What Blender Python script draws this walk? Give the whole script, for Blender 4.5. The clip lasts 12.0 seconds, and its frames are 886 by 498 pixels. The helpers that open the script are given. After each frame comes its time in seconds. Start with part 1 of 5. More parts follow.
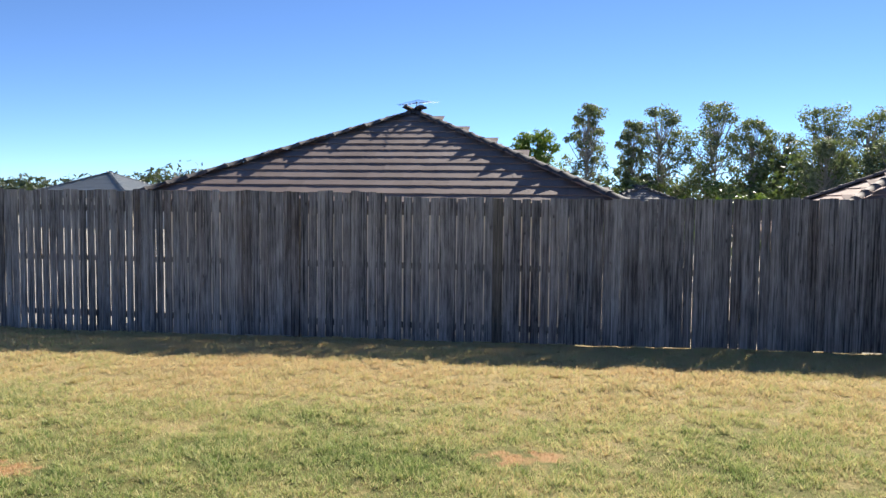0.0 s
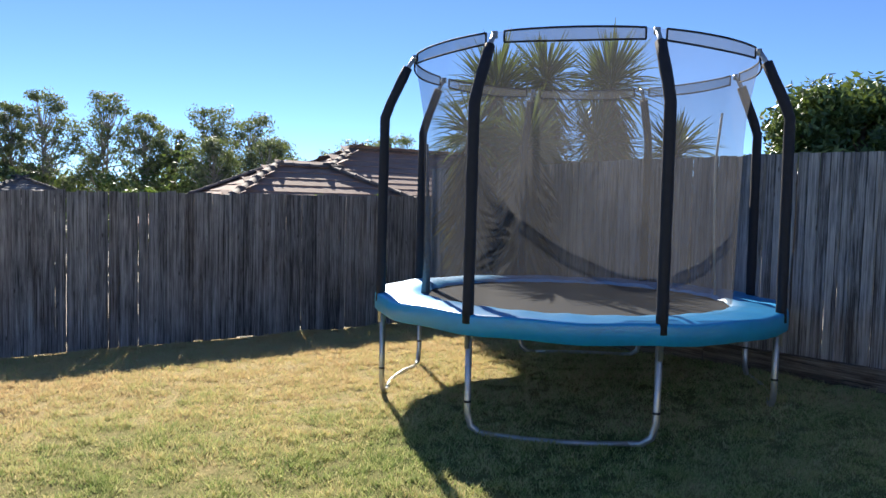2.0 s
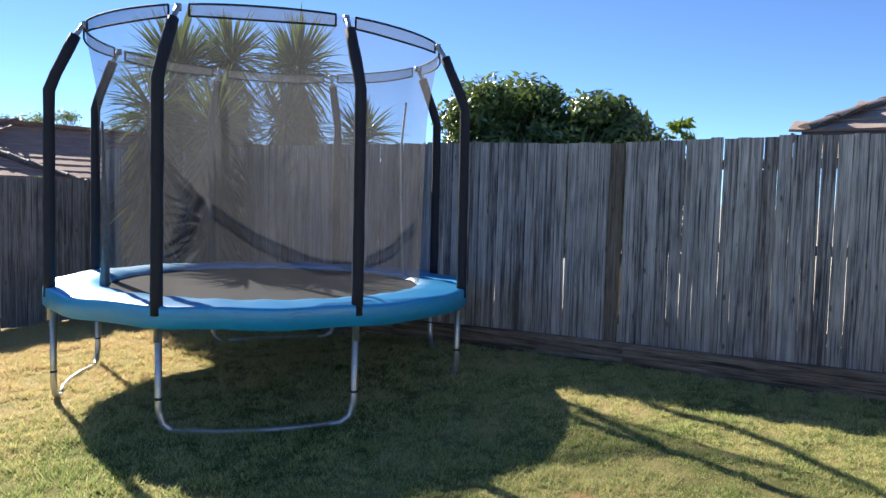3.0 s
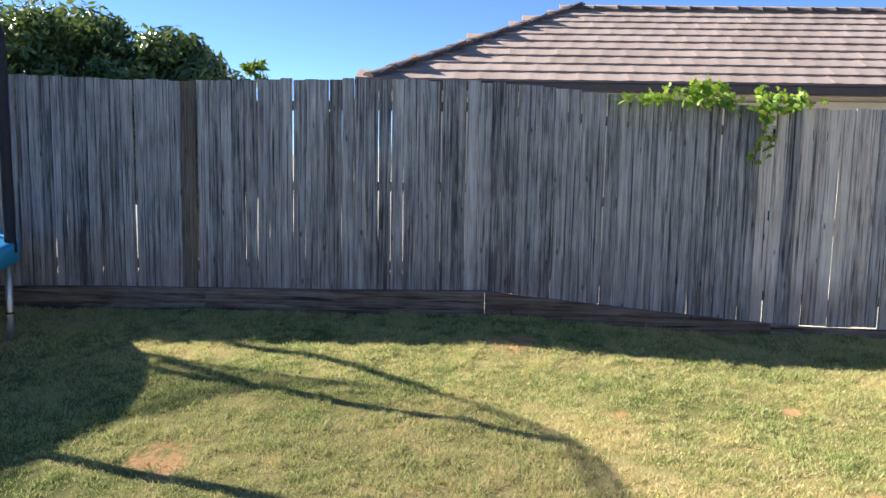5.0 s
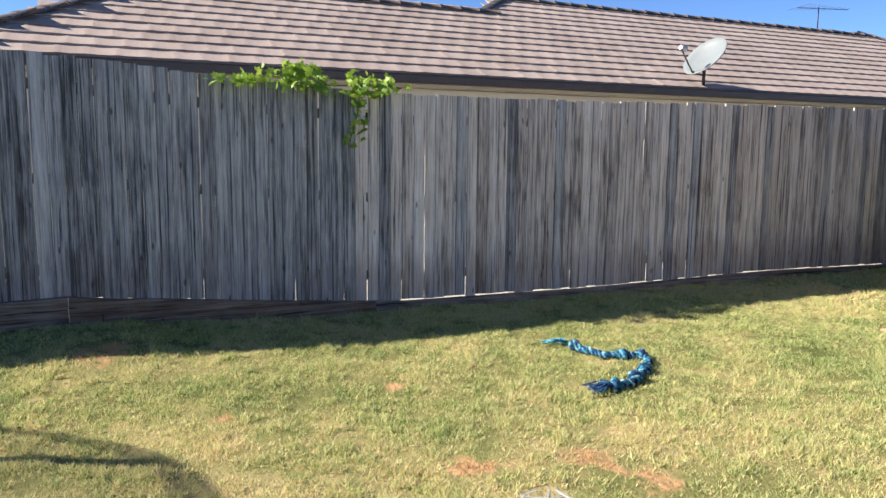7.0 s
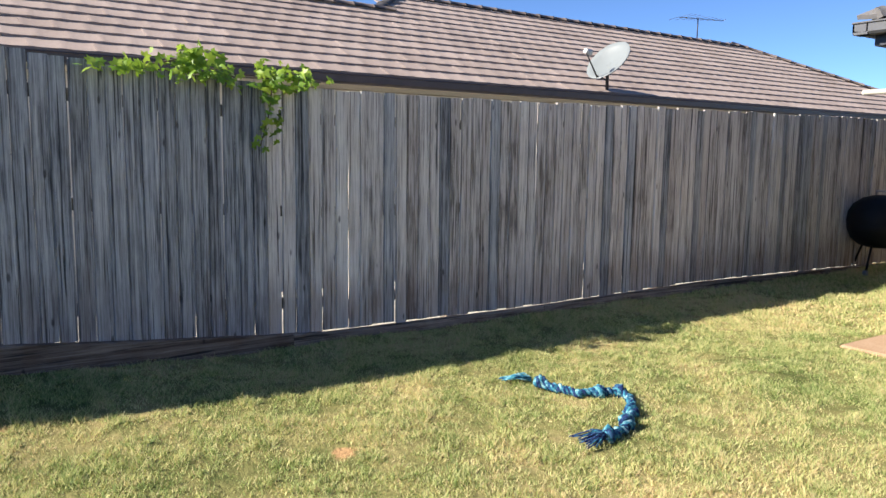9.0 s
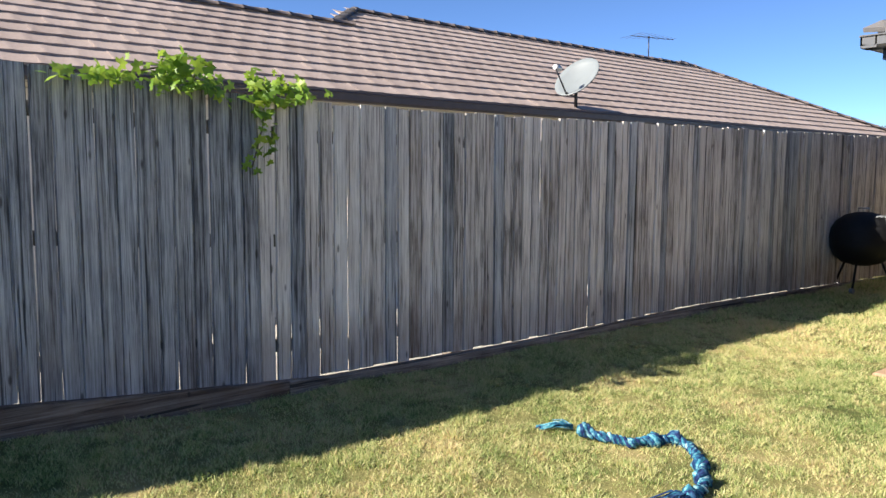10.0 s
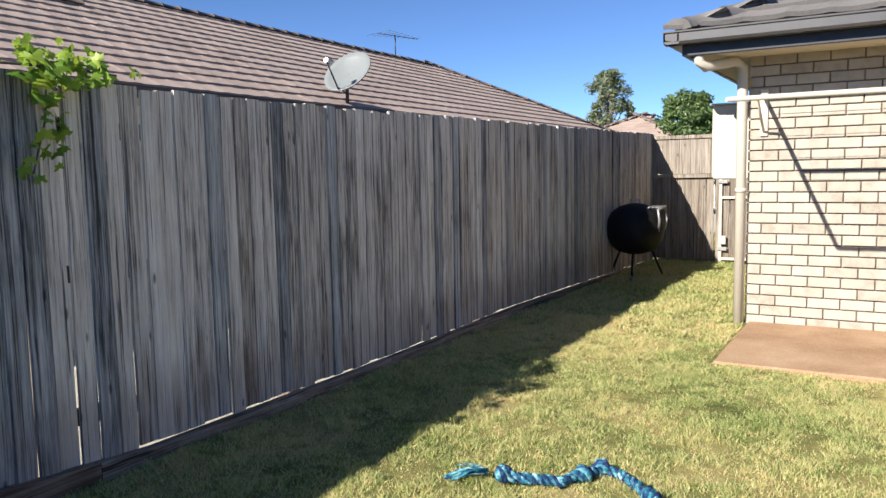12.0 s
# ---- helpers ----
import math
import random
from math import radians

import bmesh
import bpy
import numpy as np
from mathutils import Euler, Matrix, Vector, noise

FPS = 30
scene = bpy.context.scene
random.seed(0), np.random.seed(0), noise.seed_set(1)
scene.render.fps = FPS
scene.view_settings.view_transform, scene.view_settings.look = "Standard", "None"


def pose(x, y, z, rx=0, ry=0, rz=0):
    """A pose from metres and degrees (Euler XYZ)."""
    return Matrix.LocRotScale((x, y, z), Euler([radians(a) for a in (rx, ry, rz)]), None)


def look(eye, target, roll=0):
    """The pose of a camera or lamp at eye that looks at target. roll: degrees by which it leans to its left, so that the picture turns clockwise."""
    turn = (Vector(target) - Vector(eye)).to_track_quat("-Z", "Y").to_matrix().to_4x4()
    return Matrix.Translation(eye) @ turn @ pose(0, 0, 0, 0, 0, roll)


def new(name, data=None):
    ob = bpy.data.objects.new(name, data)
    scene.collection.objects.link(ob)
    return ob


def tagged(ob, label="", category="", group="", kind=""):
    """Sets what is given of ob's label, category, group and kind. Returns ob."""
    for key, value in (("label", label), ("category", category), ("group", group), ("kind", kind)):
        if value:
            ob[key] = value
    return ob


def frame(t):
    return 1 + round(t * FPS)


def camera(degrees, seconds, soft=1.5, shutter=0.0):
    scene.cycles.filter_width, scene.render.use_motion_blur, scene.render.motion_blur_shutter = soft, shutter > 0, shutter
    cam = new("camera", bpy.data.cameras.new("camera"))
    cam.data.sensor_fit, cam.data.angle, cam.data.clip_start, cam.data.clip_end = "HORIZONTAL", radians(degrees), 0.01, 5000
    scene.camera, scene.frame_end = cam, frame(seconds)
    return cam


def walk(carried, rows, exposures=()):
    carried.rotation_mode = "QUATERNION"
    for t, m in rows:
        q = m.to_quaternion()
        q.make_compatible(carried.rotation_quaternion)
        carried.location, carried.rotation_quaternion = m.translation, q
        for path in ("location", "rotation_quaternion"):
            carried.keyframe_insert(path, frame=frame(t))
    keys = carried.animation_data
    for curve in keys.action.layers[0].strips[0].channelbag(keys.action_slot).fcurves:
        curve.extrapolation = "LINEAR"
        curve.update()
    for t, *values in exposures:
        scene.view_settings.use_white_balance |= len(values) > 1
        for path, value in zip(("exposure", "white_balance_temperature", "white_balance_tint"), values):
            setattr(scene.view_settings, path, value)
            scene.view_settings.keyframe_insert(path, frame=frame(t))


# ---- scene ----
cam = camera(60.5, 12.0)
METRES, EYE, TILT, LEAN, TURN = 3.6, 1.5, 0.0, 0.0, 9.6
ROWS = [
    (0.0, 0.0, 0.0, 0.0, 0.04, -3.7, -0.62),
    (0.5, 0.0255, 0.0159, -0.002, -8.79, -3.65, -0.77),
    (1.0, 0.0532, 0.0267, -0.005, -18.05, -3.58, -1.4),
    (1.5, 0.0746, 0.0282, -0.0047, -29.24, -3.45, -1.9),
    (2.0, 0.0869, 0.0383, -0.0042, -43.07, -3.3, -1.45),
    (2.5, 0.0862, 0.0455, -0.0036, -55.85, -3.51, -1.27),
    (3.0, 0.0832, 0.0502, -0.004, -66.26, -3.89, -1.53),
    (5.0, 0.0963, 0.0215, -0.0225, -96.4, -6.96, -1.09),
    (5.5, 0.0965, 0.0098, -0.0244, -103.73, -7.36, -0.74),
    (6.0, 0.0997, -0.0017, -0.0257, -110.63, -7.82, -0.29),
    (6.5, 0.1167, -0.0215, -0.0252, -117.65, -7.96, 0.14),
    (7.0, 0.1457, -0.0496, -0.0236, -124.08, -7.67, -0.58),
    (9.0, 0.3985, -0.094, -0.0269, -133.7, -7.12, -0.73),
    (9.5, 0.5019, -0.0937, -0.0221, -135.41, -6.52, 0.22),
    (10.0, 0.597, -0.1049, -0.0256, -138.66, -5.65, -0.27),
    (10.5, 0.69, -0.1112, -0.024, -143.61, -4.7, -0.03),
    (11.0, 0.7676, -0.1269, -0.0243, -148.32, -4.7, 0.58),
    (11.5, 0.8273, -0.1597, -0.0256, -152.56, -4.9, 0.49),
    (12.0, 0.8798, -0.1734, -0.0241, -159.28, -5.74, 1.11),
]
walk(cam, [(t, pose(0, 0, EYE, TILT, LEAN, TURN) @ pose(METRES * x, METRES * y, METRES * z, 90 + pitch, roll, yaw)) for t, x, y, z, yaw, pitch, roll in ROWS],
     [(0.0, 1.02), (1.0, 0.98), (2.0, 1.14), (3.0, 1.34), (5.5, 1.48), (7.0, 1.29), (9.5, 1.27), (10.5, 1.27), (11.2, 1.15), (12.0, 1.0)])

# ---- world, sun, exposure ----
SUN_EL, SUN_AZ = 32.0, 19.0          # azimuth from +y towards +x
wd = bpy.data.worlds.new("world")
scene.world = wd
wd.use_nodes = True
wn = wd.node_tree.nodes
sky = wn.new("ShaderNodeTexSky")
sky.sky_type, sky.sun_disc = "NISHITA", False
sky.sun_elevation, sky.sun_rotation = radians(SUN_EL), radians(SUN_AZ)
sky.air_density, sky.dust_density, sky.ozone_density = 0.45, 0.0, 3.0
wn["Background"].inputs["Strength"].default_value = 0.090
tint = wn.new("ShaderNodeMix")
tint.data_type, tint.blend_type = "RGBA", "MULTIPLY"
tint.inputs[0].default_value, tint.inputs[7].default_value = 1.0, (0.79, 0.93, 1.07, 1)
wd.node_tree.links.new(sky.outputs[0], tint.inputs[6])
wd.node_tree.links.new(tint.outputs[2], wn["Background"].inputs["Color"])
sun = new("sun", bpy.data.lights.new("sun", "SUN"))
sun.data.energy, sun.data.angle, sun.data.color = 5.0, radians(0.5), (1.0, 0.93, 0.82)
S = Vector((math.sin(radians(SUN_AZ)) * math.cos(radians(SUN_EL)), math.cos(radians(SUN_AZ)) * math.cos(radians(SUN_EL)), math.sin(radians(SUN_EL))))
sun.matrix_world = look(S * 60, (0, 0, 0))


# ---- node materials ----
class NT:
    """A small wrapper to write node trees shortly."""
    def __init__(self, name):
        self.m = bpy.data.materials.new(name)
        self.m.use_nodes = True
        self.t = self.m.node_tree
        self.b = self.t.nodes["Principled BSDF"]
        self.out = self.t.nodes["Material Output"]

    def n(self, kind, **kw):
        nd = self.t.nodes.new("ShaderNode" + kind)
        for k, v in kw.items():
            if k in nd.inputs:
                nd.inputs[k].default_value = v
            else:
                setattr(nd, k, v)
        return nd

    def l(self, a, b):
        self.t.links.new(a, b)

    def coords(self, sx=1, sy=1, sz=1, local=True):
        tc = self.n("TexCoord")
        mp = self.n("Mapping")
        mp.inputs["Scale"].default_value = (sx, sy, sz)
        if local:
            self.l(tc.outputs["Object"], mp.inputs["Vector"])
        else:
            self.l(self.n("NewGeometry").outputs["Position"], mp.inputs["Vector"])
        return mp.outputs[0]

    def noise(self, vec, scale, detail=4, rough=0.55, dist=0.0):
        nz = self.n("TexNoise")
        nz.inputs["Scale"].default_value, nz.inputs["Detail"].default_value = scale, detail
        nz.inputs["Roughness"].default_value, nz.inputs["Distortion"].default_value = rough, dist
        self.l(vec, nz.inputs["Vector"])
        return nz.outputs[0]

    def ramp(self, fac, stops):
        r = self.n("ValToRGB")
        e = r.color_ramp.elements
        while len(e) < len(stops):
            e.new(0.5)
        for el, (p, c) in zip(e, stops):
            el.position, el.color = p, (*c, 1) if len(c) == 3 else c
        self.l(fac, r.inputs[0])
        return r.outputs[0]

    def mix(self, fac, a, b, mode="MIX"):
        mx = self.n("Mix", data_type="RGBA", blend_type=mode)
        for sock, v in ((mx.inputs[0], fac), (mx.inputs[6], a), (mx.inputs[7], b)):
            if isinstance(v, bpy.types.NodeSocket):
                self.l(v, sock)
            else:
                sock.default_value = v if isinstance(v, (int, float)) else (*v, 1)
        return mx.outputs[2]

    def math(self, op, a, b=0.0):
        mt = self.n("Math", operation=op)
        for sock, v in zip(mt.inputs, (a, b)):
            if isinstance(v, bpy.types.NodeSocket):
                self.l(v, sock)
            else:
                sock.default_value = v
        return mt.outputs[0]

    def bump(self, h, strength=0.4, dist=0.01):
        bp = self.n("Bump")
        bp.inputs["Strength"].default_value, bp.inputs["Distance"].default_value = strength, dist
        self.l(h, bp.inputs["Height"])
        self.l(bp.outputs[0], self.b.inputs["Normal"])

    def done(self, col, rough=0.7, metal=0.0, spec=0.5):
        if isinstance(col, bpy.types.NodeSocket):
            self.l(col, self.b.inputs["Base Color"])
        else:
            self.b.inputs["Base Color"].default_value = (*col, 1)
        if isinstance(rough, bpy.types.NodeSocket):
            self.l(rough, self.b.inputs["Roughness"])
        else:
            self.b.inputs["Roughness"].default_value = rough
        self.b.inputs["Metallic"].default_value = metal
        self.b.inputs["Specular IOR Level"].default_value = spec
        return self.m


def plain(name, c, rough=0.6, metal=0.0, vary=0.15, scale=9.0, bump=0.15, spec=0.5):
    """Paint, plastic or metal with slight stains and fine relief."""
    k = NT(name)
    v = k.coords(local=False)
    n1, n2 = k.noise(v, scale), k.noise(v, scale * 8)
    lo, hi = tuple(x * (1 - vary) for x in c), tuple(min(1, x * (1 + vary)) for x in c)
    col = k.ramp(k.math("ADD", k.math("MULTIPLY", n1, 0.7), k.math("MULTIPLY", n2, 0.3)), [(0.3, lo), (0.7, hi)])
    k.bump(n2, bump, 0.004)
    return k.done(col, rough, metal, spec)


def weathered(name, dark, mid, light, brown=(0.16, 0.09, 0.05), browns=0.35, piece=0.5, lengthwise=(1, 1, 0.02), foot=0.0):
    """Silvered old hardwood with streaky grain, checks, knots and nail heads, each board in its own tone."""
    k = NT(name)
    v = k.coords(1, 1, 1, local=False)
    rnd = k.n("ObjectInfo").outputs["Random"]

    def shifted(vec, f):
        ad = k.n("VectorMath", operation="ADD")
        cb = k.n("CombineXYZ")
        for s_, q in zip(cb.inputs, (31.0, 17.0, 53.0)):
            k.l(k.math("MULTIPLY", rnd, q * f), s_)
        k.l(vec, ad.inputs[0])
        k.l(cb.outputs[0], ad.inputs[1])
        return ad.outputs[0]

    lx, ly, lz = lengthwise
    streak_v = shifted(k.coords(42 * lx, 42 * ly, 42 * lz, local=False), 9)
    fine_v = shifted(k.coords(150 * lx, 150 * ly, 190 * lz, local=False), 23)
    s1 = k.noise(streak_v, 1.0, 6, 0.7, 0.5)
    s2 = k.noise(fine_v, 1.0, 4, 0.65)
    blot = k.noise(shifted(k.coords(9 * lx + 3, 9 * ly + 3, 9 * lz + 3, local=False), 3), 1.0, 4, 0.65)
    big = k.noise(v, 0.9, 3, 0.55)
    t = k.math("ADD", k.math("MULTIPLY", s1, 0.62), k.math("MULTIPLY", s2, 0.42))
    t = k.math("ADD", t, k.math("MULTIPLY", k.math("SUBTRACT", rnd, 0.5), 0.20 * piece))
    t = k.math("ADD", t, k.math("MULTIPLY", k.math("SUBTRACT", big, 0.5), 0.18))
    t = k.math("ADD", t, k.math("MULTIPLY", k.math("SUBTRACT", blot, 0.5), 0.26))
    col = k.ramp(t, [(0.38, dark), (0.52, mid), (0.68, light)])
    rsel = k.math("FRACT", k.math("MULTIPLY", rnd, 7.31))
    bm_ = k.math("MULTIPLY", k.ramp(k.noise(k.coords(9, 9, 0.7, local=False), 1.0, 3), [(0.45, (0, 0, 0)), (0.75, (1, 1, 1))]), browns)
    bm_ = k.math("ADD", bm_, k.math("MULTIPLY", k.ramp(rsel, [(0.75, (0, 0, 0)), (0.98, (1, 1, 1))]), browns))
    if foot:
        # soil splash and rot at the boards' feet, ragged along the grain
        sep = k.n("SeparateXYZ")
        k.l(k.n("TexCoord").outputs["Object"], sep.inputs[0])
        low = k.math("SUBTRACT", k.math("ADD", 0.05, k.math("MULTIPLY", k.noise(shifted(k.coords(16 * lx, 16 * ly, 0.8, local=False), 5), 1.0, 4, 0.6), 0.42)), sep.outputs[2])
        low = k.ramp(k.math("MULTIPLY", low, 5.0), [(0.0, (0, 0, 0)), (0.7, (1, 1, 1))])
        bm_ = k.math("ADD", bm_, k.math("MULTIPLY", low, foot))
    col = k.mix(k.math("MINIMUM", bm_, 1.0), col, k.mix(0.5, col, brown))
    crack = k.ramp(k.noise(shifted(k.coords(75 * lx, 75 * ly, 75 * lz * 0.6, local=False), 13), 1.0, 2, 0.5), [(0.61, (0, 0, 0)), (0.66, (1, 1, 1))])
    col = k.mix(k.math("MULTIPLY", crack, 0.85), col, tuple(q * 0.6 for q in dark))
    kn = k.n("TexVoronoi")
    kn.inputs["Scale"].default_value = 1.0
    k.l(k.coords(10, 10, 3.3, local=False), kn.inputs["Vector"])
    knot = k.ramp(kn.outputs["Distance"], [(0.055, (1, 1, 1)), (0.11, (0, 0, 0))])
    col = k.mix(k.math("MULTIPLY", knot, 0.7), col, (0.03, 0.024, 0.02))
    k.bump(k.math("SUBTRACT", t, k.math("MULTIPLY", crack, 0.3)), 0.8, 0.008)
    return k.done(col, 0.88, 0, 0.2)


M_PALING = weathered("silvered_paling", (0.12, 0.105, 0.098), (0.60, 0.55, 0.512), (0.83, 0.79, 0.75), foot=0.7)
M_PALING_DARK = weathered("dark_paling", (0.065, 0.067, 0.074), (0.33, 0.336, 0.352), (0.60, 0.605, 0.615), browns=0.2, foot=0.45)
M_PALING_BACK = weathered("old_paling_back", (0.055, 0.052, 0.054), (0.26, 0.248, 0.247), (0.52, 0.495, 0.48), browns=0.3)
M_POSTWOOD = weathered("brown_post", (0.055, 0.048, 0.042), (0.165, 0.142, 0.118), (0.29, 0.26, 0.225), browns=0.2)
M_GATEWOOD = weathered("gate_boards", (0.09, 0.075, 0.065), (0.26, 0.225, 0.19), (0.42, 0.375, 0.33), browns=0.4, foot=0.8)
M_SLEEPER = weathered("sleeper", (0.055, 0.043, 0.035), (0.22, 0.178, 0.145), (0.40, 0.34, 0.285), browns=0.5, lengthwise=(1, 0.025, 1))


def roof_material(name, lo, hi, cap=False):
    k = NT(name)
    v = k.coords(local=False)
    rnd = k.n("ObjectInfo").outputs["Random"]
    isl = k.n("NewGeometry").outputs["Random Per Island"]
    tone = k.math("ADD", k.math("MULTIPLY", k.noise(v, 1.2), 0.5), k.math("MULTIPLY", k.noise(v, 40), 0.3))
    tone = k.math("ADD", tone, k.math("MULTIPLY", k.math("ADD", rnd, isl), 0.11))
    col = k.ramp(tone, [(0.3, lo), (0.75, hi)])
    lich = k.ramp(k.noise(v, 14, 5, 0.7), [(0.62, (0, 0, 0)), (0.72, (1, 1, 1))])
    col = k.mix(k.math("MULTIPLY", lich, 0.25), col, (0.12, 0.11, 0.10))
    k.bump(k.noise(v, 90), 0.3, 0.004)
    return k.done(col, 0.8, 0, 0.3)


M_TILE_PINK = roof_material("tile_pinkbrown", (0.29, 0.222, 0.188), (0.50, 0.40, 0.348))
M_TILE_BROWN = roof_material("tile_brown", (0.175, 0.125, 0.108), (0.31, 0.24, 0.212))
M_TILE_RED = roof_material("tile_reddish", (0.27, 0.17, 0.135), (0.44, 0.295, 0.24))
M_TILE_GREY = roof_material("tile_grey", (0.13, 0.125, 0.125), (0.25, 0.235, 0.23))
M_CAP_DARK = roof_material("cap_dark", (0.05, 0.047, 0.05), (0.11, 0.10, 0.10))
M_CAP_BROWN = roof_material("cap_brown", (0.10, 0.08, 0.075), (0.2, 0.16, 0.145))

M_CREAM = plain("cream_render", (0.74, 0.69, 0.60), 0.85, vary=0.08, scale=2)
M_WHITE = plain("white_paint", (0.54, 0.505, 0.435), 0.5, vary=0.06, scale=3)
M_GUTTER = plain("grey_gutter", (0.085, 0.085, 0.09), 0.35, vary=0.12, scale=2, spec=0.6)
M_FASCIA = plain("dark_fascia", (0.028, 0.032, 0.045), 0.45, vary=0.15, scale=2)
M_SOFFIT = plain("soffit_cream", (0.62, 0.55, 0.42), 0.8, vary=0.06, scale=2)
M_BROWN_GUTTER = plain("brown_gutter", (0.07, 0.055, 0.05), 0.5, vary=0.15)
M_FABRIC = plain("grey_fabric", (0.20, 0.20, 0.21), 0.9, vary=0.3, scale=30, bump=0.6)
M_STEEL = plain("galvanised_steel", (0.52, 0.53, 0.54), 0.38, 0.75, vary=0.18, scale=14)
M_FOAM = plain("navy_foam", (0.012, 0.014, 0.024), 0.75, vary=0.3, scale=25, bump=0.4)
M_PAD = plain("blue_pad", (0.014, 0.32, 0.68), 0.40, vary=0.10, scale=6, bump=0.2, spec=0.9)
M_MAT = plain("black_mat", (0.02, 0.02, 0.023), 0.8, vary=0.25, scale=30, bump=0.3, spec=0.2)
M_BBQ = plain("black_enamel", (0.008, 0.008, 0.009), 0.6, spec=0.25, vary=0.3, scale=12)
M_GREYMETAL = plain("grey_metal", (0.42, 0.43, 0.44), 0.4, 0.5, vary=0.15)
M_DISH = plain("dish_grey", (0.20, 0.22, 0.225), 0.4, vary=0.05, scale=4)
M_GRATE = plain("grate_plastic", (0.34, 0.34, 0.325), 0.6, vary=0.2, scale=20)
M_DARKMETAL = plain("dark_metal", (0.06, 0.06, 0.065), 0.5, 0.6)
M_MORTAR = plain("mortar", (0.20, 0.165, 0.13), 0.95, vary=0.12, scale=20, bump=0.5)
M_SLAB = NT("red_concrete")
_v = M_SLAB.coords(local=False)
_c = M_SLAB.ramp(M_SLAB.math("ADD", M_SLAB.math("MULTIPLY", M_SLAB.noise(_v, 2.2), 0.6), M_SLAB.math("MULTIPLY", M_SLAB.noise(_v, 70), 0.4)),
                 [(0.32, (0.25, 0.15, 0.09)), (0.52, (0.38, 0.25, 0.155)), (0.72, (0.48, 0.35, 0.245))])
M_SLAB.bump(M_SLAB.noise(_v, 120), 0.4, 0.004)
M_SLAB = M_SLAB.done(_c, 0.9, 0, 0.2)

_k = NT("cream_brick")
_v = _k.coords(local=False)
_t = _k.math("ADD", _k.math("MULTIPLY", _k.noise(_v, 12, 5), 0.6), _k.math("MULTIPLY", _k.noise(_v, 110), 0.25))
_t = _k.math("ADD", _t, _k.math("MULTIPLY", _k.n("ObjectInfo").outputs["Random"], 0.22))
_c = _k.ramp(_t, [(0.26, (0.26, 0.215, 0.175)), (0.46, (0.39, 0.35, 0.30)), (0.78, (0.49, 0.455, 0.405))])
_k.bump(_t, 0.5, 0.006)
M_BRICK = _k.done(_c, 0.9, 0, 0.2)

def netting(name, lo, hi):
    """Fine mesh cloth that lets part of the view through and glows when lit from behind."""
    k = NT(name)
    v = k.coords(local=False)
    tr = k.n("BsdfTransparent")
    mx = k.n("MixShader")
    k.l(k.ramp(k.noise(v, 2.5, 3), [(0.3, (lo,) * 3), (0.7, (hi,) * 3)]), mx.inputs[0])
    k.done((0.08, 0.081, 0.088), 0.8)
    tl = k.n("BsdfTranslucent")
    tl.inputs[0].default_value = (0.118, 0.122, 0.135, 1)
    m2 = k.n("MixShader")
    m2.inputs[0].default_value = 0.5
    k.l(k.b.outputs[0], m2.inputs[1])
    k.l(tl.outputs[0], m2.inputs[2])
    k.l(tr.outputs[0], mx.inputs[1])
    k.l(m2.outputs[0], mx.inputs[2])
    k.l(mx.outputs[0], k.out.inputs["Surface"])
    return k.m


M_NET = netting("trampoline_net", 0.29, 0.37)
M_NETBAND = netting("net_band", 0.38, 0.46)


def leafy(name, lo, mid, hi, rough=0.5, trans=0.25):
    """Leaves: each island in its own tone, with some light passing through."""
    k = NT(name)
    isl = k.n("NewGeometry").outputs["Random Per Island"]
    col = k.ramp(isl, [(0.0, lo), (0.5, mid), (1.0, hi)])
    k.done(col, rough, 0, 0.4)
    tl = k.n("BsdfTranslucent")
    k.l(k.mix(0.5, col, (0.30, 0.38, 0.05), "MIX"), tl.inputs[0])
    mx = k.n("MixShader")
    mx.inputs[0].default_value = trans
    k.l(k.b.outputs[0], mx.inputs[1])
    k.l(tl.outputs[0], mx.inputs[2])
    k.l(mx.outputs[0], k.out.inputs["Surface"])
    return k.m


M_LEAF_GUM = leafy("gum_leaves", (0.08, 0.105, 0.06), (0.14, 0.17, 0.10), (0.25, 0.275, 0.18), 0.5, 0.35)
# far leaves with the haze of distance mixed into their colours
M_LEAF_HAZY = leafy("hazy_far_leaves", (0.035, 0.055, 0.04), (0.06, 0.085, 0.06), (0.10, 0.125, 0.09), 0.7, 0.15)
M_LEAF_DARK = leafy("dark_leaves", (0.03, 0.06, 0.022), (0.085, 0.145, 0.05), (0.21, 0.29, 0.11), 0.35)
M_LEAF_BRIGHT = leafy("bright_leaves", (0.05, 0.11, 0.02), (0.10, 0.20, 0.03), (0.22, 0.32, 0.05), 0.45, 0.4)
M_VINE = leafy("vine_leaves", (0.10, 0.20, 0.02), (0.22, 0.38, 0.04), (0.42, 0.55, 0.08), 0.45, 0.45)
M_YUCCA = leafy("yucca_leaves", (0.04, 0.075, 0.03), (0.08, 0.13, 0.045), (0.16, 0.21, 0.08), 0.35, 0.2)
M_DEADLEAF = leafy("dead_leaves", (0.09, 0.065, 0.04), (0.17, 0.125, 0.08), (0.27, 0.21, 0.14), 0.8, 0.1)
M_RED = plain("red_top", (0.42, 0.09, 0.07))
M_BARK = plain("bark", (0.14, 0.11, 0.085), 0.9, vary=0.35, scale=14, bump=0.8)
M_BARK_PALE = plain("pale_bark", (0.30, 0.27, 0.23), 0.85, vary=0.3, scale=5, bump=0.5)


